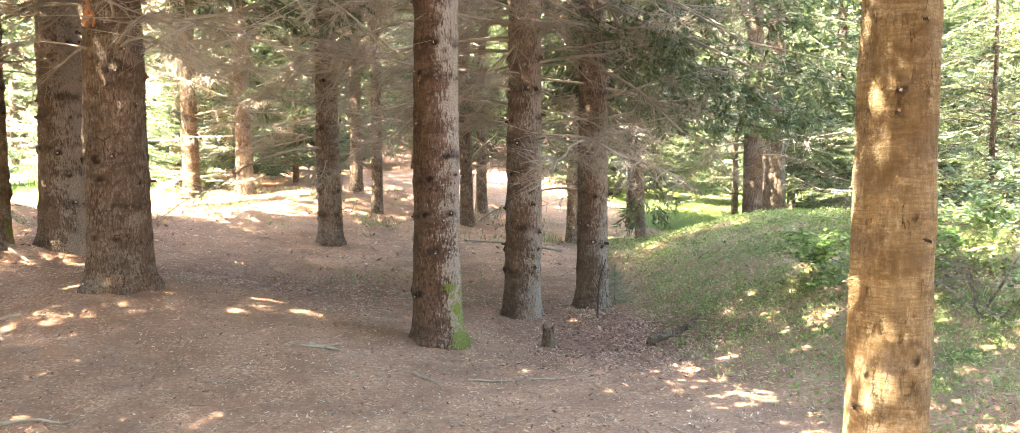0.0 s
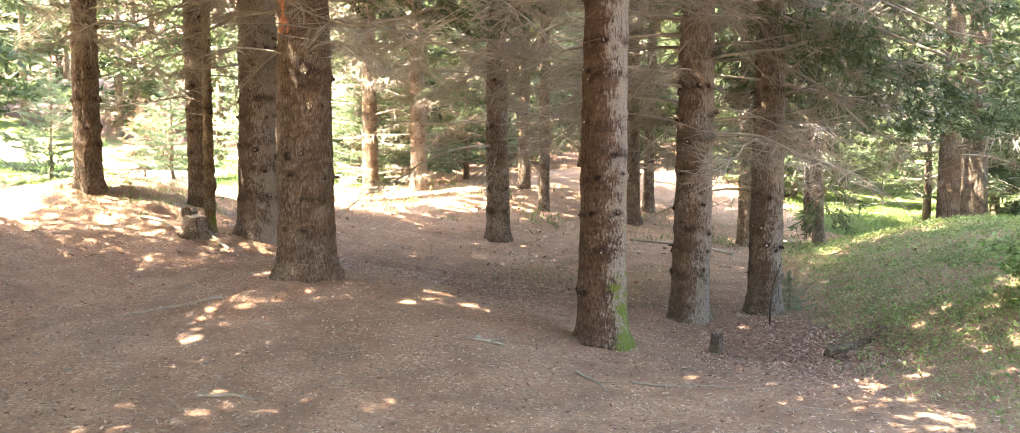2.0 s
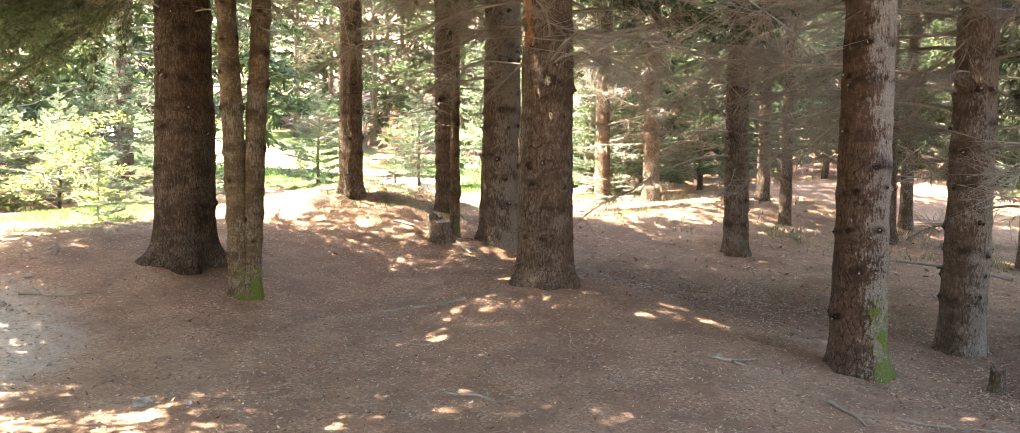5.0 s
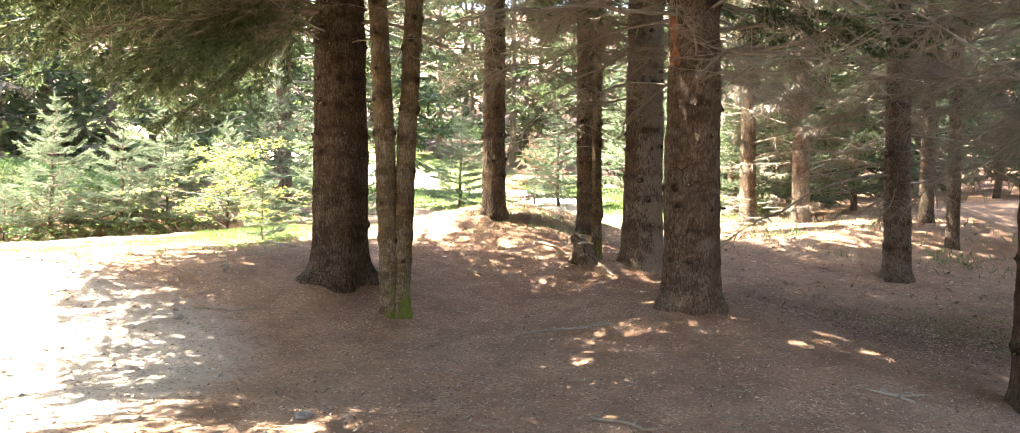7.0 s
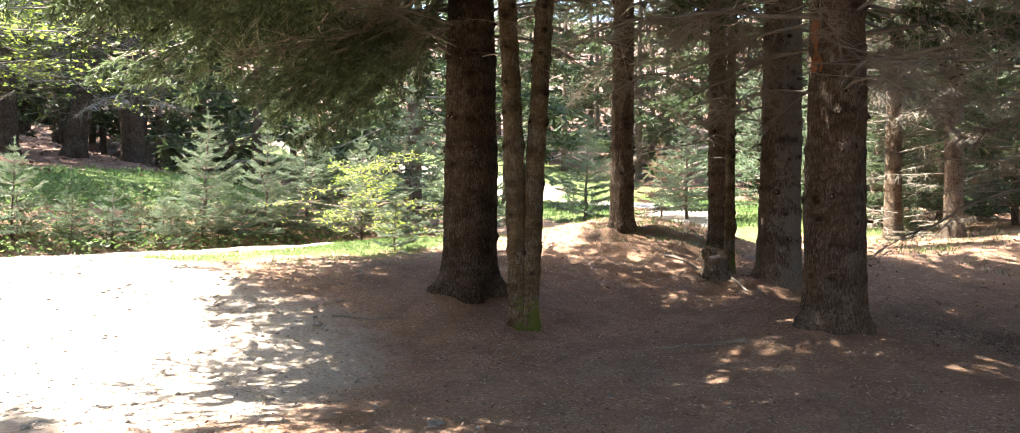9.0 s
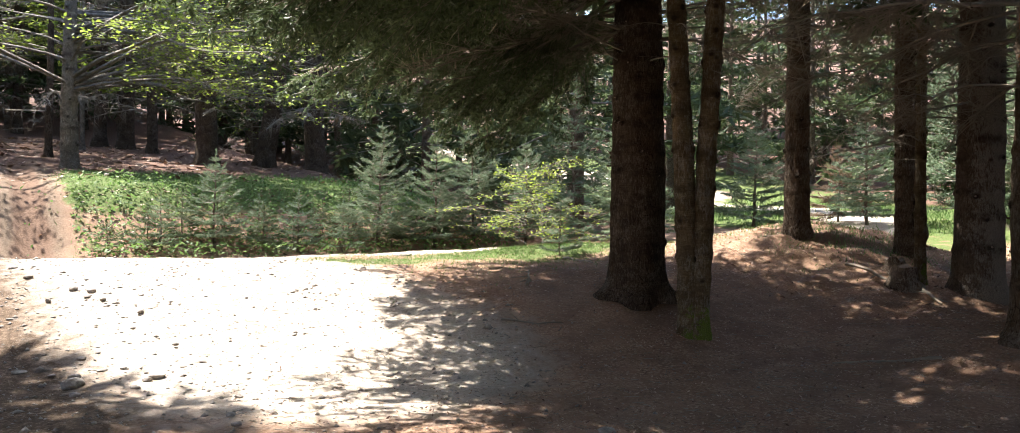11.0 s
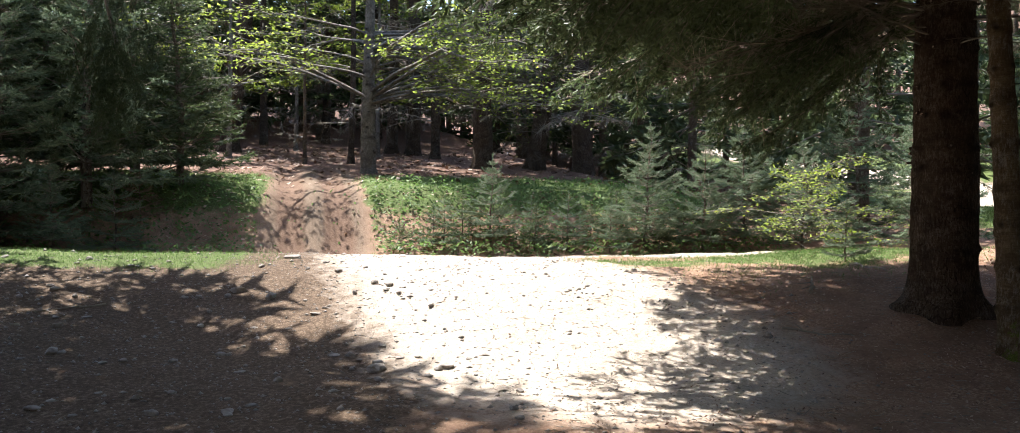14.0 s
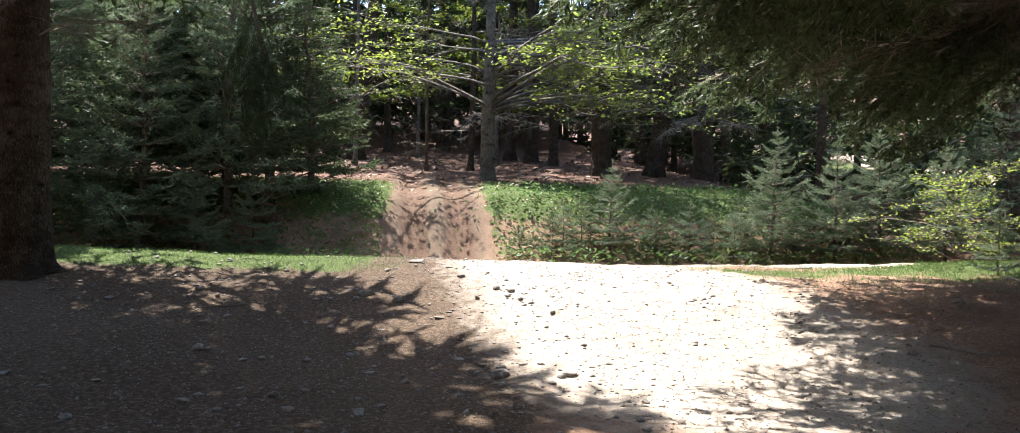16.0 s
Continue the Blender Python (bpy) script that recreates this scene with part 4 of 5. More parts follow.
for i, (x, y, d, dens, lean) in enumerate(((-2.27, 14.93, 0.20, 34, 0.01), (-2.91, 16.55, 0.24, 26, 0), (-0.62, 15.14, 0.23, 22, 0), (-0.37, 16.62, 0.21, 20, 0.02), (2.74, 16.69, 0.19, 26, 0),
                                     (2.40, 13.77, 0.17, 30, -0.03), (4.86, 15.46, 0.36, 30, 0.02), (6.34, 18.4, 0.5, 26, 0), (1.28, 14.11, 0.25, 40, 0), (-5.28, 16.91, 0.34, 44, 0),
                                     (-6.51, 17.26, 0.33, 40, 0))):
    spruce(x, y, d, 14 + 2 * (i % 3), 30 + i, "spruce trunk with a haze of dry lower twigs", (BARK_BROWN, BARK_GREY)[i % 2], (lean, 0), dead=(0.9, 5.5, dens, 1.9), live=(4.4, 2.1), close=False, group=FAR,
           extra=((2.6, 40 * i, 2.4, -12), (3.2, 40 * i + 140, 2.4, -10)) if i < 9 else ())
spruce(-11.3, -4.9, 0.66, 24, 80, "huge dark spruce at the edge of the clearing", BARK_OLD_SHADED, dead=(2.6, 6, 18, 1.6), live=(4.6, 3.3), fine=1, see=6, stubs=18, group=STAND, flare=1.4, thick=3.0,
       # added boughs above the view, shading the south side of the clearing
       extra=tuple((6.5 + 0.25 * k, 55 + 38 * math.sin(k * 2.4), 4.2, 6) for k in range(16)))
# unseen trees behind and beside the camera, added so their crowns shade the ground
for i, (x, y, d) in enumerate(((4.5, -0.5, 0.35), (2.6, -4.2, 0.4), (-1.6, -3.2, 0.36), (-9.5, -8.5, 0.4), (7.5, -5.5, 0.35), (0.6, -9.5, 0.4))):
    spruce(x, y, d, 16 + i % 3, 60 + i, "unseen tall spruce added for the shade of its dense crown", (BARK_BROWN, BARK_GREY)[i % 2], dead=(2.5, 6, 14, 1.4), live=(4.2, 2.6), fine=0, close=False, group="spruces behind the clearing")

over = spruce(-4.9, -3.9, 0.38, 18, 81, "tall spruce with a bough hanging over the clearing", BARK_BROWN, dead=(4.5, 6, 6, 1.2), live=(5.2, 2.9), fine=0, close=False, group="spruces behind the clearing", see=5.4,
       # high boughs added unseen to shade the tuft and block sky light
       extra=tuple((4.8 + 0.17 * k, 126 + 16 * math.sin(k * 2.4), 3.8, 4) for k in range(12)) + tuple((6.0 + 0.22 * k, 150 + 45 * math.sin(k * 2.4), 4.4, 6) for k in range(18)))

# a long limb of it ends in a dark tuft that hangs down over the clearing
limb = np.array([(0, 0, 4.6), (-0.02, 0.9, 4.75), (0.02, 1.9, 4.45), (0.0, 2.75, 3.45), (0.02, 3.02, 2.3)])
v, f = prisms(limb[:-1], limb[1:], np.array([0.04, 0.033, 0.025, 0.018]), np.array([0.033, 0.025, 0.018, 0.01]))
tuft = part("bough", mesh_of("bough", v, f, DEADWOOD), over)
for k in range(15):
    gm = BOUGH_MESHES[(2, k % 4)][1]
    m = Matrix.Translation((0.05 * math.sin(k * 2.3), 3.0 + 0.06 * math.sin(k * 1.7), 2.72 - 0.03 * k)) @ Matrix.Rotation(k * 2.4, 4, "Z") @ Matrix.Rotation(radians(48 + 9 * (k % 4)), 4, "Y") @ Matrix.Diagonal((0.24, 0.13, 0.16, 1))
    part("needle_spray", gm, tuft, at=m)

# ---- the wood across the road ----
HILL = "trunks on the wooded slope"
for i, (x, y, d, tall, lean) in enumerate(((-29.2, -2.0, 0.6, 19, (0, 0.12)), (-29.8, 4.3, 0.5, 20, (0, 0)), (-30.4, 3.6, 0.4, 18, (0, 0.01)), (-28.2, 4.84, 0.3, 17, (0, 0)), (-24.3, 5.6, 0.58, 13, (0, 0)),
                                           (-33.0, 7.6, 0.4, 19, (0, 0.02)), (-24.6, 7.3, 0.55, 16, (0, 0.16)), (-24.0, 8.7, 0.6, 16, (0, -0.03)), (-27.0, 9.8, 0.5, 17, (0, 0)), (-25.2, 1.75, 0.18, 13, (0, 0)),
                                           (-36, 1.5, 0.35, 18, (0, 0)), (-35, 5.2, 0.3, 18, (0, 0)), (-38, 9.5, 0.4, 19, (0, 0)), (-34, -1.0, 0.3, 17, (0, 0)), (-31, 11.5, 0.5, 19, (0, 0)), (-40, -4, 0.4, 18, (0, 0)),
                                           (-39, 4, 0.35, 18, (0, 0)), (-42, 0.5, 0.4, 18, (0, 0)))):
    spruce(x, y, d, tall, 100 + i, "spruce trunk darkened for shade, standing in leaf litter on the slope", BARK_OLD_SHADED, lean, 0.05, dead=(1.2, 5, 16, 2.2), live=(7.2, 2.1), fine=0, close=False, group=HILL)
spruce(-24.8, 0.4, 0.10, 7, 130, "thin dark sapling with bare side twigs", BARK_BROWN, dead=(0.6, 5, 22, 0.9), live=(5.2, 0.9), fine=1, close=False, group=HILL)
leafy_tree("beech_tree", -21.9, 1.95, 0.36, 7.5, 131, "beech with pale bark, bare limbs and fresh yellow-green leaves", 34, 0.115, 6, BARK_PALE, BEECH_LEAVES, reach=6.5, z0=1.7, heads=(80, 100, 60, 110, 90, 30, 230, 310, 70), z1=0.5)
for i, (x, y, reach) in enumerate(((-26.5, -1.8, 3.0), (-30.5, 0.2, 3.2), (-33.5, 3.0, 3.0), (-28.5, 2.9, 2.6))):
    leafy_tree("beech_tree", x, y, 0.14, 8, 140 + i, "slim young beech with thin fresh foliage", 16, 0.15, 7, BARK_PALE, BEECH_LEAVES, reach=reach, z0=1.8, group="young beeches")
# firs that close the view, built once and copied
WOOD = "firs of the far wood"
kinds = [spruce(-34 - 3 * i, -9 - 5 * i, 0.32, 13 + i, 150 + i, "tall dark fir of the far wood, also copied unseen for shade", BARK_BROWN, dead=(0.6, 3, 10, 1.8), live=(0.9 + 0.8 * i, 3.1), fine=0, see=9, close=False, group=WOOD) for i in range(3)]
rng = np.random.default_rng(5)
placed = []
for k in range(2400):
    a, r = radians(rng.uniform(48, 218)), rng.uniform(19, 58) 
    x, y = r * math.cos(a), r * math.sin(a)
    if to_line(x, y, ROAD) < 4.2 or (-32 < x < -14 and -9 < y < 13) or (-37 < x < -14 and -4 < y < 9):
        continue
    if y > 0 and ((-4 < x < 9 and y < 27) or (-10 < x < 9 and y < 20.5)):
        continue
    if any((x - px) ** 2 + (y - py) ** 2 < (2.9 + r * 0.02) ** 2 for px, py in placed):
        continue
    placed.append((x, y))
    if len(placed) > 150:
        break
for k, (x, y) in enumerate(placed):
    copy_thing(kinds[k % 3], pose(x, y, relief(x, y) - 0.1, 0, 0, rng.uniform(0, 360)))

# unseen fir copies behind the camera, raised and added to block sky light
for k, (x, y) in enumerate(((5.5, -2.5), (3.8, -6.5), (0.8, -5.6), (-2.2, -8.5), (11, 1), (9, -4), (6, -9), (-6, -10), (10.5, -9), (2, -12))):
    copy_thing(kinds[1 + k % 2], pose(x, y, relief(x, y) + 1.5, 0, 0, 47 * k))

for k in range(13):
    x, y = -43.5 - 1.7 * (k % 5) - 0.6 * math.sin(k * 1.9), -8 + 1.9 * k
    copy_thing(kinds[k % 2], pose(x, y, relief(x, y) - 0.1, 0, 0, 61 * k))

# ---- firs along the road ----
DENSE = "firs beside the track"
for i, (x, y, tall) in enumerate(((-18.4, -2.2, 5.2), (-17.5, -3.7, 7.5), (-15.9, -4.9, 6.0), (-18.2, -5.6, 8.0), (-16.4, -6.8, 8.0), (-15.2, -7.4, 5.0), (-20.4, -3.4, 8.0), (-18.0, -8.8, 8.0), (-21.5, -6.5, 9.0), (-19.6, -4.8, 7.0))):
    young_fir(x, y, tall, 200 + i, "dense dark green fir with boughs down to the ground", 1, DENSE, NEEDLES if x < -18 else FIR_NEEDLES, 0.22 + 0.3 / tall)
YOUNG = "young firs on the bank"
for i, (x, y, tall, w) in enumerate(((-16.2, 7.2, 2.65, 0.36), (-16.1, 8.5, 2.5, 0.36), (-16.3, 9.6, 2.6, 0.45), (-15.6, 10.6, 2.4, 0.5), (-16.4, 3.9, 1.75, 0.4), (-16.2, 2.9, 1.0, 0.5), (-16.1, 5.4, 1.15, 0.5),
                                     (-16.4, 4.7, 0.9, 0.5), (-16.0, 6.3, 1.0, 0.5), (-16.0, -3.0, 1.5, 0.42), (-15.6, -3.9, 1.7, 0.45), (-15.4, -5.4, 1.8, 0.4), (-14.6, 12.6, 3.2, 0.4), (-16.5, 12.5, 4.0, 0.35))):
    young_fir(x, y, tall, 220 + i, "young silver-green fir with a pointed leader on the road bank", 2 if 1.2 < tall < 3 else 1, YOUNG, FIR_NEEDLES, w)
for i in range(11):
    young_fir(-16.1 - 0.7 * ((i * 5) % 4) / 3, 2.0 + 0.68 * i, 0.55 + 0.5 * ((i * 7) % 5) / 5, 280 + i, "small dark fir among herbs on the road bank", 1, "small firs on the bank", NEEDLES, 0.5)
leafy_tree("bush", -10.9, 7.3, 0.03, 1.5, 240, "slender bush with fresh yellow-green leaves", 22, 0.06, 4, BARK_PALE, BEECH_LEAVES, reach=1.2, z0=0.05, category="bush")
leafy_tree("bush", -11.6, 8.1, 0.03, 1.7, 241, "slender bush with fresh yellow-green leaves", 20, 0.06, 4, BARK_PALE, BEECH_LEAVES, reach=1.3, z0=0.05, category="bush")
young_fir(-9.75, 7.1, 0.75, 242, "knee-high fir seedling in the grass verge", 2)
for i, (x, y) in enumerate(((-17.1, -2.75), (-16.2, -4.4))):
    young_fir(x, y, 0.9, 245 + i, "small rust-brown withered fir among green ones", 1, "withered firs", RUST_LEAVES, 0.5)
young_fir(-13.3, 19.0, 2.1, 243, "small fir with rust-red dying needles beside the road", 1, "", RUST_LEAVES, 0.45)
for i, (x, y, tall) in enumerate(((-12.2, 18.6, 3.0), (-11.0, 20.5, 5.0), (-9.2, 19.8, 4.5), (-14.6, 17.2, 3.0), (-8.0, 21.5, 6.0), (-5.0, 20.0, 5.5), (-7.2, 18.6, 3.0))):
    young_fir(x, y, tall, 250 + i, "bushy sunlit fir at the edge of the road", 1, "firs by the road bend", FIR_NEEDLES, 0.36)
young_fir(-7.5, 18.9, 9.0, 257, "tall dark fir with boughs down to the ground", 1, "firs by the road bend", NEEDLES, 0.28, True)
for i, (x, y, tall) in enumerate(((7.2, 14.0, 8), (9.0, 17.5, 9), (6.0, 20.5, 7), (10.5, 13.0, 8), (3.5, 23.5, 8), (8.5, 23, 9), (0.5, 25.5, 8), (-2.5, 24.0, 7), (6.6, 9.8, 4.0))):
    young_fir(x, y, tall, 260 + i, "full blue-green fir beyond the grassy bank", 1, "firs past the hollow", (NEEDLES, FIR_NEEDLES)[i % 2], 0.3, y < 21)

# ---- stumps, fallen wood and stones ----
def stump(x, y, d, tall, seed, label, bark):
    """A broken or sawn stump with a rough top."""
    rng = np.random.default_rng(seed)
    ob = thing("tree_stump", label, "stump", pose(x, y, relief(x, y)))
    n, zs = 14, np.linspace(-0.1, tall, 7)
    v = []
    for z in zs:
        for k in range(n):
            a = k * 2 * math.pi / n
            r = d / 2 * (1 + 0.5 * math.exp(-max(z, 0) / 0.07) * (1 + 0.4 * math.sin(4 * a))) * rng.uniform(0.93, 1.07)
            v.append((r * math.cos(a), r * math.sin(a), z + (rng.uniform(-0.03, 0.04) if z == zs[-1] else 0)))
    i = np.arange(len(zs) * n).reshape(len(zs), n)
    j = np.roll(i, -1, 1)
    part("stump_side", mesh_of("stump_side", v, np.stack([i[:-1], j[:-1], j[1:], i[1:]], -1).reshape(-1, 4), bark, True), ob)
    top = v[-n:] + [(0, 0, tall - 0.015)]
    part("broken_top", mesh_of("broken_top", top, [(k, (k + 1) % n, n) for k in range(n)], CUT_WOOD), ob, "weathered splintered wood")
    return ob


stump(0.34, 7.15, 0.10, 0.17, 300, "short dark rotten stump in leaf litter", BARK_BROWN)
stump(-5.45, 8.55, 0.26, 0.22, 301, "low weathered stump beside a spruce", BARK_GREY)
stump(-5.75, 8.9, 0.2, 0.16, 302, "crumbling grey stump on the mound", BARK_GREY)


def tube(name, pts, radii, material, n=7):
    """One closed, slightly uneven rod along a line of points."""
    d = unit(np.gradient(pts, axis=0))
    u = unit(np.cross(d, np.array([0.1, 0.2, 1.0])))
    w = np.cross(d, u)
    v = [p + radii[k] * (math.cos(a) * u[k] + math.sin(a) * w[k]) * (1 + 0.12 * math.sin(3 * a + k)) for k, p in enumerate(pts) for a in np.arange(n) * 2 * math.pi / n]
    m = len(pts)
    f = [(k * n + i, k * n + (i + 1) % n, (k + 1) * n + (i + 1) % n, (k + 1) * n + i) for k in range(m - 1) for i in range(n)]
    me = bpy.data.meshes.new(name)
    me.from_pydata([tuple(q) for q in v], [], f + [tuple(range(n))[::-1], tuple(range((m - 1) * n, m * n))])
    me.materials.append(material)
    return me


def fallen_branch(points, r, label, seed, name="fallen_branch"):
    """A stick that lies along the given places on the ground."""
    rng = np.random.default_rng(seed)
    (ax, ay), (bx, by) = points
    s = np.linspace(0, 1, 9)
    xy = np.stack([ax + (bx - ax) * s, ay + (by - ay) * s], 1) + np.cumsum(rng.normal(0, 0.018, (9, 2)), 0)
    pts = np.array([(x, y, relief(x, y) + r * 0.8) for x, y in xy])
    o = pts[0].copy()
    ob = thing(name, label, "branch", pose(*o))
    wood = BARK_BROWN if r > 0.04 else DEADWOOD
    stick = part("stick", tube("stick", pts - o, r * (1 - 0.6 * s), wood), ob)
    for k in (3, 5, 7):
        d = unit(rng.normal(size=3) * np.array([1, 1, 0.2]))
        side = np.array([pts[k] - o + d * q for q in (0, 0.05, rng.uniform(0.09, 0.2))])
        part("side_twig", tube("side_twig", side, np.array([0.5, 0.4, 0.15]) * r, wood, 5), stick)
    return ob


STICKS = "fallen sticks"
for i, (a, b, r) in enumerate((((-2.98, 4.55), (-2.6, 4.6), 0.012), ((-0.75, 5.75), (-0.5, 5.35), 0.012), ((-0.35, 5.6), (0.25, 5.5), 0.009), ((-1.6, 6.3), (-1.35, 6.25), 0.02), ((-5.6, 8.9), (-4.9, 8.3), 0.03),
                              ((-6.2, 8.6), (-5.1, 8.6), 0.02), ((1.3, 7.1), (1.9, 7.6), 0.05), ((-9.4, 6.9), (-8.3, 6.4), 0.02), ((-7.9, 5.2), (-8.5, 5.6), 0.02), ((0.9, 12.4), (-0.6, 13.2), 0.03),
                              ((-10.3, -2.0), (-9.9, -2.6), 0.012), ((-7.2, 4.4), (-6.8, 4.9), 0.012), ((-3.9, 6.4), (-4.6, 6.1), 0.014))):
    o = fallen_branch((a, b), r, "dry fallen stick lying on the forest floor", 310 + i)
    tagged(o, group=STICKS)
# a dead sapling and a pale bare branch
dead = thing("dead_sapling", "bare broken sapling standing in leaf litter", "sapling", pose(0.93, 8.35, relief(0.93, 8.35)))
v, f = prisms([(0, 0, -0.05), (0.01, 0, 0.2), (0.03, 0.01, 0.4), (0.02, 0, 0.3)], [(0.01, 0, 0.2), (0.03, 0.01, 0.4), (0.1, 0.0, 0.62), (-0.1, 0.02, 0.5)], [0.016, 0.013, 0.011, 0.006], [0.013, 0.011, 0.004, 0.003])
part("stem", mesh_of("stem", v, f, SNAG_BARK), dead)
pale = thing("bare_shrub", "pale leafless shrub with crooked twigs on the grassy bank", "shrub", pose(3.3, 5.6, relief(3.3, 5.6)))
bag = Bag()
for k in range(5):
    v, f = DRY_LIMBS[k]
    bag.add(turned(v, k * 1.3, 0.9 - 0.15 * k, 1.25, (0, 0, 0)), f)
part("twig_tangle", bag.mesh("twig_tangle", BARK_PALE), pale)


brush = thing("brush_pile", "heap of dead grey branches at the foot of a spruce", "brush pile", pose(-6.1, 15.9, relief(-6.1, 15.9)))
for k in range(16):
    part("dead_branch", DRY_MESHES[k % 8], brush, at=set_on((0.5 * math.sin(k * 2.1), 0.4 * math.cos(k * 1.7), 0.08 + 0.03 * k), k * 1.9, 0.12 * math.sin(k), 1.0))


def stone(x, y, size, flat, seed, label, group=""):
    """A worn, angular stone half sunk in the dirt."""
    rng = np.random.default_rng(seed)
    bm = bmesh.new()
    bmesh.ops.create_icosphere(bm, subdivisions=2, radius=0.5)
    off = Vector(rng.uniform(0, 50, 3))
    cuts = [(Vector(spread(rng, 1)[0]), rng.uniform(0.26, 0.42)) for _ in range(6)]
    for p in bm.verts:
        p.co *= 1 + 0.35 * noise.noise(p.co * 2.2 + off)
        for n, d in cuts:
            over = p.co.dot(n) - d
            if over > 0:
                p.co -= n * over * 0.85
        p.co = Vector((p.co.x * size, p.co.y * size * rng.uniform(0.9, 1) * 0.8, p.co.z * size * flat))
    me = bpy.data.meshes.new("stone")
    bm.to_mesh(me)
    bm.free()
    me.materials.append(STONE)
    ob = new("stone", me)
    ob.matrix_basis = pose(x, y, relief(x, y) + size * flat * 0.2, 0, 0, rng.uniform(0, 360))
    return tagged(ob, label, "stone", group)


SCATTER = "stones on the clearing"
for i, (x, y, s, fl, lab) in enumerate(((-7.63, 0.67, 0.20, 0.6, "rounded grey-brown stone on bare dirt"), (-7.6, 1.28, 0.17, 0.4, "flat pale stone on bare dirt"), (-7.52, 1.2, 0.08, 0.6, "small grey stone on bare dirt"), (-10.6, -0.63, 0.21, 0.5, "angular grey stone on the slope"),
                                       (-8.3, -2.02, 0.15, 0.6, "pale pointed stone on bare dirt"), (-12.1, 0.0, 0.26, 0.3, "flat dark stone at the road edge"), (-12.0, 5.7, 0.34, 0.25, "flat dark stone at the road edge"), (-11.0, 0.55, 0.16, 0.45, "dark stone on sunlit gravel"),
                                       (-10.3, -0.25, 0.15, 0.7, "angular grey stone on the slope"), (-9.6, -0.95, 0.12, 0.4, "flat pale stone on bare dirt"), (-4.45, 3.42, 0.17, 0.2, "flat pale stone sunk in the forest floor"))):
    stone(x, y, s, fl, 330 + i, lab, SCATTER)
rng = np.random.default_rng(21)
for i in range(80):
    x, y = rng.uniform(-12.3, -5.2), rng.uniform(-3.6, 1.8)
    stone(x, y, rng.uniform(0.05, 0.12), rng.uniform(0.3, 0.7), 350 + i, "small grey stone on bare dirt", SCATTER)

for i in range(75):
    x, y = rng.uniform(-12.6, -4.4), rng.uniform(-4.2, 1.6)
    stone(x, y, 0.04 + 0.09 * rng.random() ** 2, rng.uniform(0.2, 0.45), 450 + i, "flat angular chip of grey stone on bare dirt", SCATTER)

# ---- what lies and grows on the ground ----
rng = np.random.default_rng(33)


def scattered(n, x0, x1, y0, y1, weight):
    """Random places, kept by the weight of each."""
    got, many = [], 0
    while many < n:
        x, y = rng.uniform(x0, x1, 4 * n), rng.uniform(y0, y1, 4 * n)
        keep = rng.random(4 * n) < weight(x, y)
        x, y = x[keep], y[keep]
        got.append(np.stack([x, y, field("z", x, y)], 1))
        many += len(x)
    return np.concatenate(got)[:n]


def grassy(x, y):
    return field("grass", x, y)


def flat_pieces(p, size, ratio, tilt=0.35):
    n = len(p)
    a = rng.uniform(0, 2 * math.pi, n)
    d = unit(np.stack([np.cos(a), np.sin(a), rng.normal(0, tilt, n)], 1))
    s = unit(np.cross(d, np.array([0, 0, 1.0]) + rng.normal(0, tilt, (n, 3))))
    sz = size * rng.uniform(0.55, 1.3, n)
    return leaves(p + np.array([0, 0, 0.008]), d, s, sz, sz * ratio)


def ground_stuff(name, label, category, bag, material):
    ob = new(name, bag.mesh(name, material))
    tagged(ob, label, category, kind="stuff")


near_w = lambda x, y: (0.25 + 0.75 * field("litter", x, y)) * np.clip(1 - field("gravel", x, y), 0.12, 1) * (1 - 0.6 * grassy(x, y)) / (1 + 0.012 * (x * x + y * y))
bag = Bag().add(*flat_pieces(scattered(80000, -12, 5, 1.5, 14, near_w), 0.032, 0.38))
bag.add(*flat_pieces(scattered(2600, -33, -19.5, -4, 10, lambda x, y: 1 + 0 * x), 0.16, 0.6))
bag.add(*flat_pieces(scattered(2200, -18.3, -15.6, -6, 10, lambda x, y: np.where(np.abs(y - 0.5) < 1.2, 0.04, 1.0)), 0.10, 0.6))
bag.add(*flat_pieces(scattered(2500, -9.5, -4.5, 7.2, 11, lambda x, y: 1 + 0 * x), 0.06, 0.4))
bag.add(*flat_pieces(scattered(2500, -8, 3, 10, 17, lambda x, y: 1 + 0 * x), 0.08, 0.45))
ground_stuff("leaf_litter", "dry brown and tan fallen leaves on the forest floor", "leaf litter", bag, LITTER)
bag = Bag().add(*flat_pieces(scattered(3200, -0.6, 2.6, 5.6, 9.5, lambda x, y: np.exp(-((x - 1.0) ** 2 / 0.5 + (y - 7.2) ** 2 / 2.2))), 0.045, 0.5, 0.3))
bag.add(*flat_pieces(scattered(4500, -5, 1, 7.6, 11.5, lambda x, y: np.exp(-((x + 1.9) ** 2 / 2.2 + (y - 9.3) ** 2 / 0.9))), 0.045, 0.55, 0.3))
ground_stuff("russet_leaf_litter", "reddish-brown fallen leaves gathered in the hollow", "leaf litter", bag, RUSSET)
p = scattered(5000, -11, 4, 1.5, 11, lambda x, y: (1 - grassy(x, y)) / (1 + 0.012 * (x * x + y * y)))
a = rng.uniform(0, 2 * math.pi, len(p))
d = np.stack([np.cos(a), np.sin(a), rng.normal(0, 0.06, len(p))], 1)
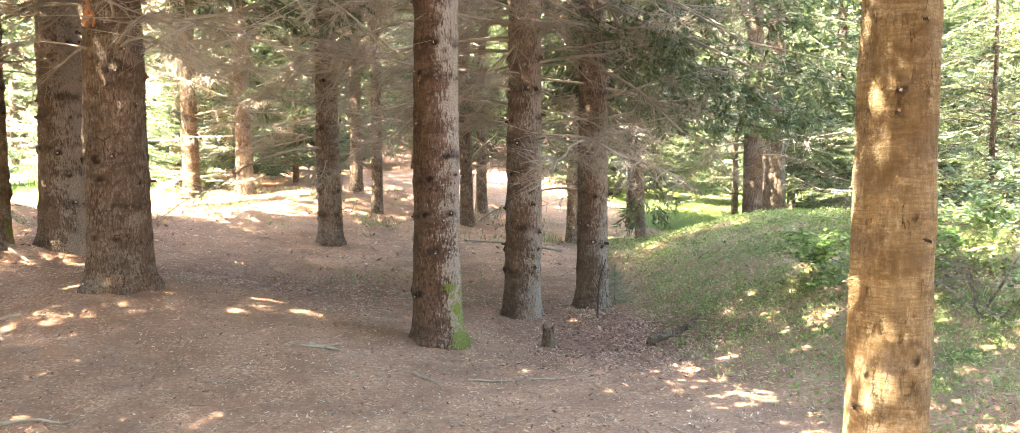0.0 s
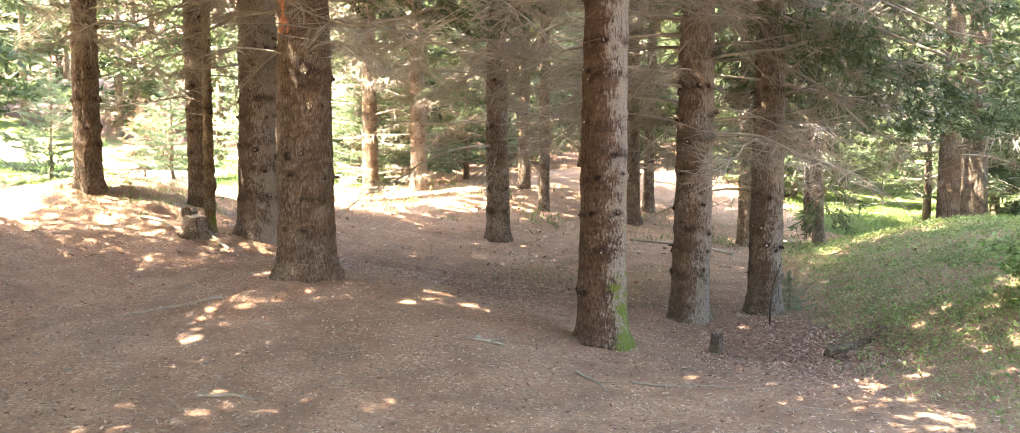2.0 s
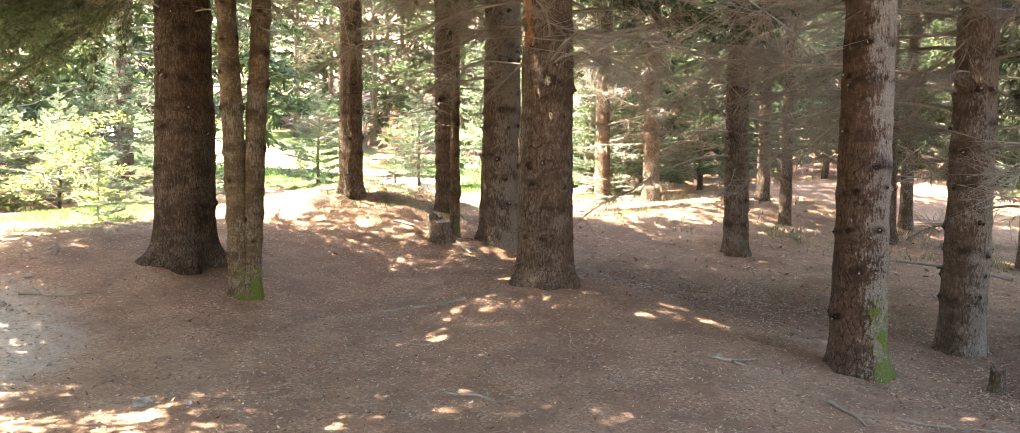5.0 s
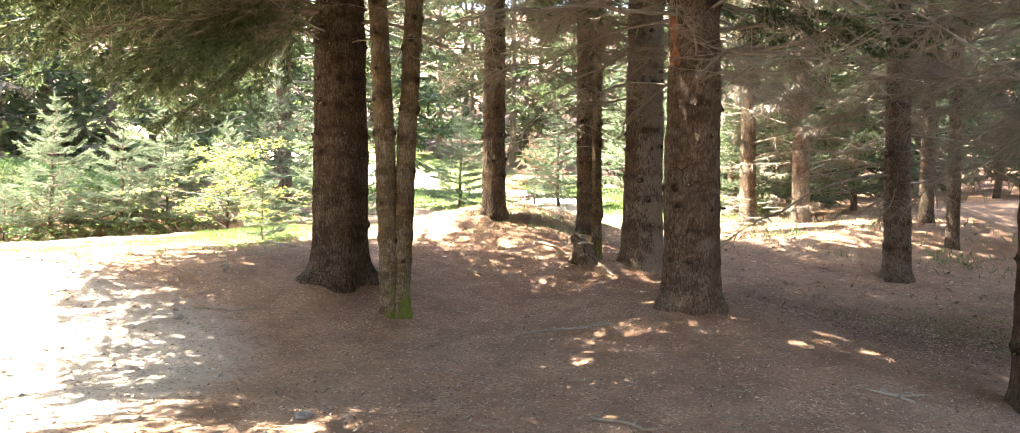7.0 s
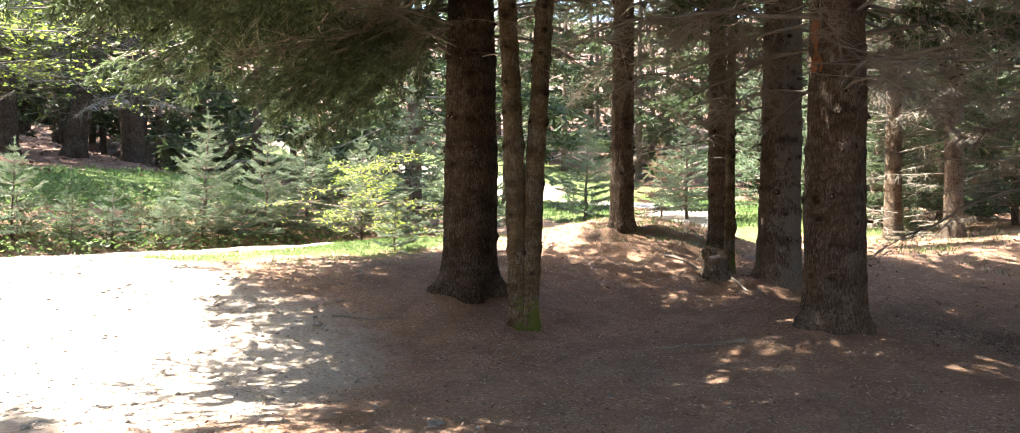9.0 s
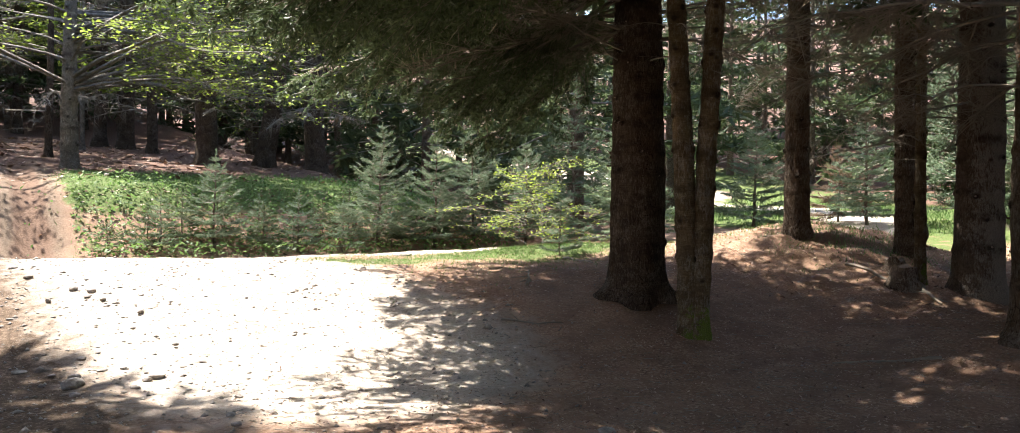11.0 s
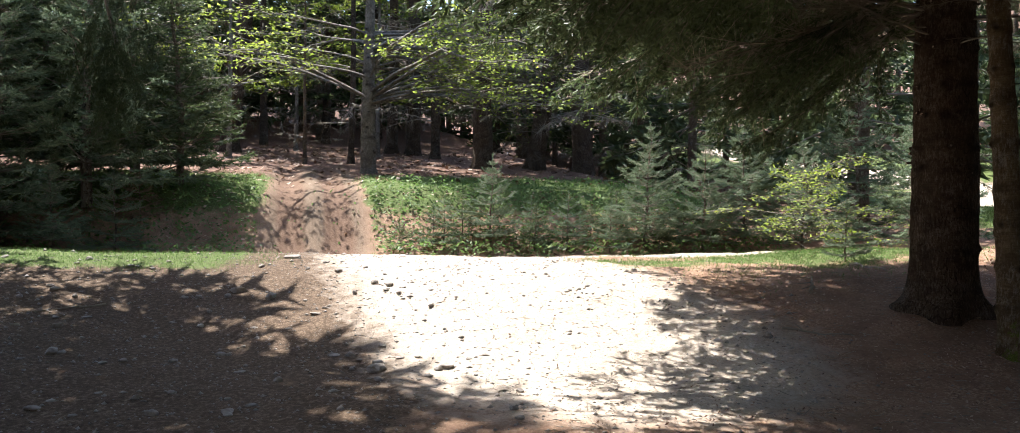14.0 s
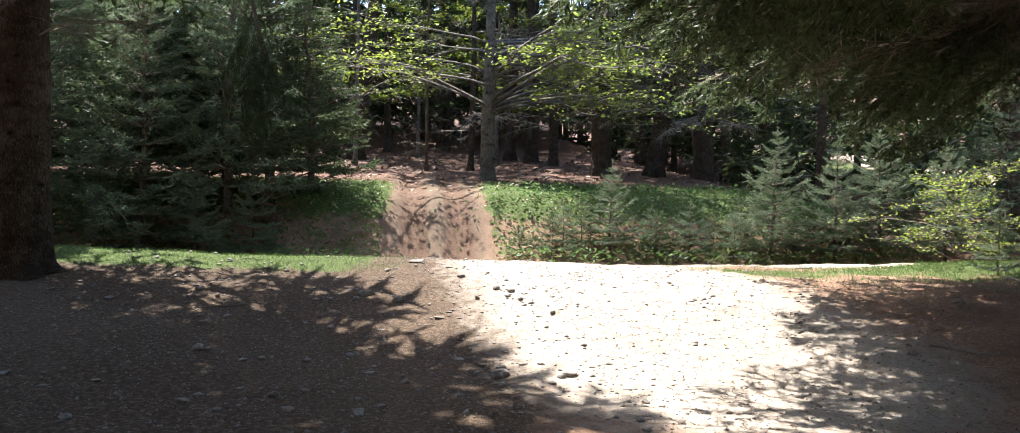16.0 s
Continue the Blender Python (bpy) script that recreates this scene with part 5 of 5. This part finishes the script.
p[:, 2] += 0.008
bag = Bag().add(*prisms(p, p + d * (0.03 + 0.11 * rng.random((len(p), 1)) ** 3), 0.0032, 0.0018))
ground_stuff("fallen_twigs", "thin dry twigs strewn over the forest floor", "twigs", bag, DEADWOOD)
p = scattered(9000, -13, -4, -4.5, 6, lambda x, y: 0.12 + field("gravel", x, y) + 0.8 * field("dirt", x, y))
octa = np.array([[1, 0, 0], [-1, 0, 0], [0, 1, 0], [0, -1, 0], [0, 0, 0.7], [0, 0, -0.5]])
tri = np.array([[0, 2, 4], [2, 1, 4], [1, 3, 4], [3, 0, 4], [2, 0, 5], [1, 2, 5], [3, 1, 5], [0, 3, 5]])
size = 0.010 * rng.lognormal(0, 0.5, (len(p), 1, 1))
v = p[:, None] + octa[None] * size * rng.uniform(0.6, 1.3, (len(p), 6, 1))
bag = Bag().add(v.reshape(-1, 3), (np.arange(len(p))[:, None, None] * 6 + tri).reshape(-1, 3))
ground_stuff("pebbles", "small grey pebbles strewn over bare dirt", "pebbles", bag, STONE)


def grass_patch(n, x0, x1, y0, y1, tall, weight=grassy):
    p = scattered(n, x0, x1, y0, y1, weight)
    a = rng.uniform(0, 2 * math.pi, n)
    d = unit(np.stack([np.cos(a) * 0.45, np.sin(a) * 0.45, rng.uniform(0.5, 1.1, n)], 1))
    s = unit(np.cross(d, spread(rng, n)))
    return blades(p - np.array([0, 0, 0.01]), d, s, tall * rng.uniform(0.4, 1.3, n), tall * 0.10)


bag = Bag()
for args in ((9000, 0, 9, 15, 24, 0.12), (15000, -21.5, -15.4, -9, 11, 0.11), (14000, -13.5, -8, 3.5, 11, 0.07), (9000, -13.6, -11.4, -5, 0, 0.06), (9000, -24, -2, 17, 30, 0.2)):
    bag.add(*grass_patch(*args))
bag.add(*grass_patch(1800, -8.6, -5.4, 8.2, 10.8, 0.09, lambda x, y: np.exp(-((x + 7.0) ** 2 / 1.2 + (y - 9.5) ** 2 / 0.5))))
bag.add(*grass_patch(1500, -3.0, 1.0, 7.5, 12.0, 0.07, lambda x, y: np.exp(-((x + 1.2) ** 2 / 1.5 + (y - 9.6) ** 2 / 0.8))))
ground_stuff("grass", "fresh green grass on the banks and verges", "grass", bag, GRASS)
ground_stuff("bank_grass", "low pale yellow-green grass mixed with dry blades on the bank", "grass", Bag().add(*grass_patch(34000, 0.6, 6.5, 2.8, 14.5, 0.065)), PALE_GRASS)
bag = Bag()
p = scattered(42000, 0.9, 6.5, 3.5, 14, lambda x, y: grassy(x, y) * 0.8)
p[:, 2] += rng.uniform(0.02, 0.09, len(p))
ground_stuff("bank_herbs", "low pale green leafy herbs on the grassy bank", "herbs", Bag().add(*flat_pieces(p, 0.036, 0.5, 0.6)), HERBS)
p = scattered(10000, -18.5, -15.3, -8, 10, lambda x, y: np.where(np.abs(y - 0.45) < 1.1, 0.02, 0.8))
p[:, 2] += rng.uniform(0.03, 0.3, len(p))
bag.add(*flat_pieces(p, 0.09, 0.5, 0.6))
ground_stuff("ground_herbs", "low leafy herbs covering the banks", "herbs", bag, GRASS)
for i, (x, y, tall) in enumerate(((3.6, 6.4, 0.7), (4.3, 7.2, 0.9), (2.9, 7.4, 0.55), (4.6, 8.4, 1.1), (5.3, 7.6, 1.3), (3.9, 5.3, 0.6))):
    leafy_tree("shrub", x, y, 0.03, tall, 420 + i, "low green shrub on the grassy bank", 16, 0.06, 9, BARK_GREY, (GRASS, FIR_NEEDLES)[i % 2], "shrubs on the grassy bank", reach=0.55, z0=0.05, category="shrub")
for i, (x, y) in enumerate(((1.25, 9.3), (3.0, 6.6))):
    young_fir(x, y, 0.35 + 0.2 * i, 430 + i, "fir seedling growing on the grassy bank", 1, "fir seedlings")
for i, (x, y, tall) in enumerate(((5.6, 9.2, 2.6), (6.4, 8.2, 3.0), (7.4, 10.5, 3.4))):
    leafy_tree("shrub", x, y, 0.06, tall, 440 + i, "tall pale green shrub past the grassy bank", 34, 0.06, 10, BARK_GREY, PALE_GRASS, "tall shrubs", reach=1.5, z0=0.2, category="shrub")
tufts = Bag()
tufts.add(*grass_patch(2200, -8.0, 2.0, 12.8, 17.0, 0.13, lambda x, y: 0.12 + 0.6 * (np.sin(x * 2.3) * np.sin(y * 1.9) > 0.55)))
ground_stuff("grass_tufts", "scattered grass tufts on the shaded forest floor", "grass", tufts, GRASS)
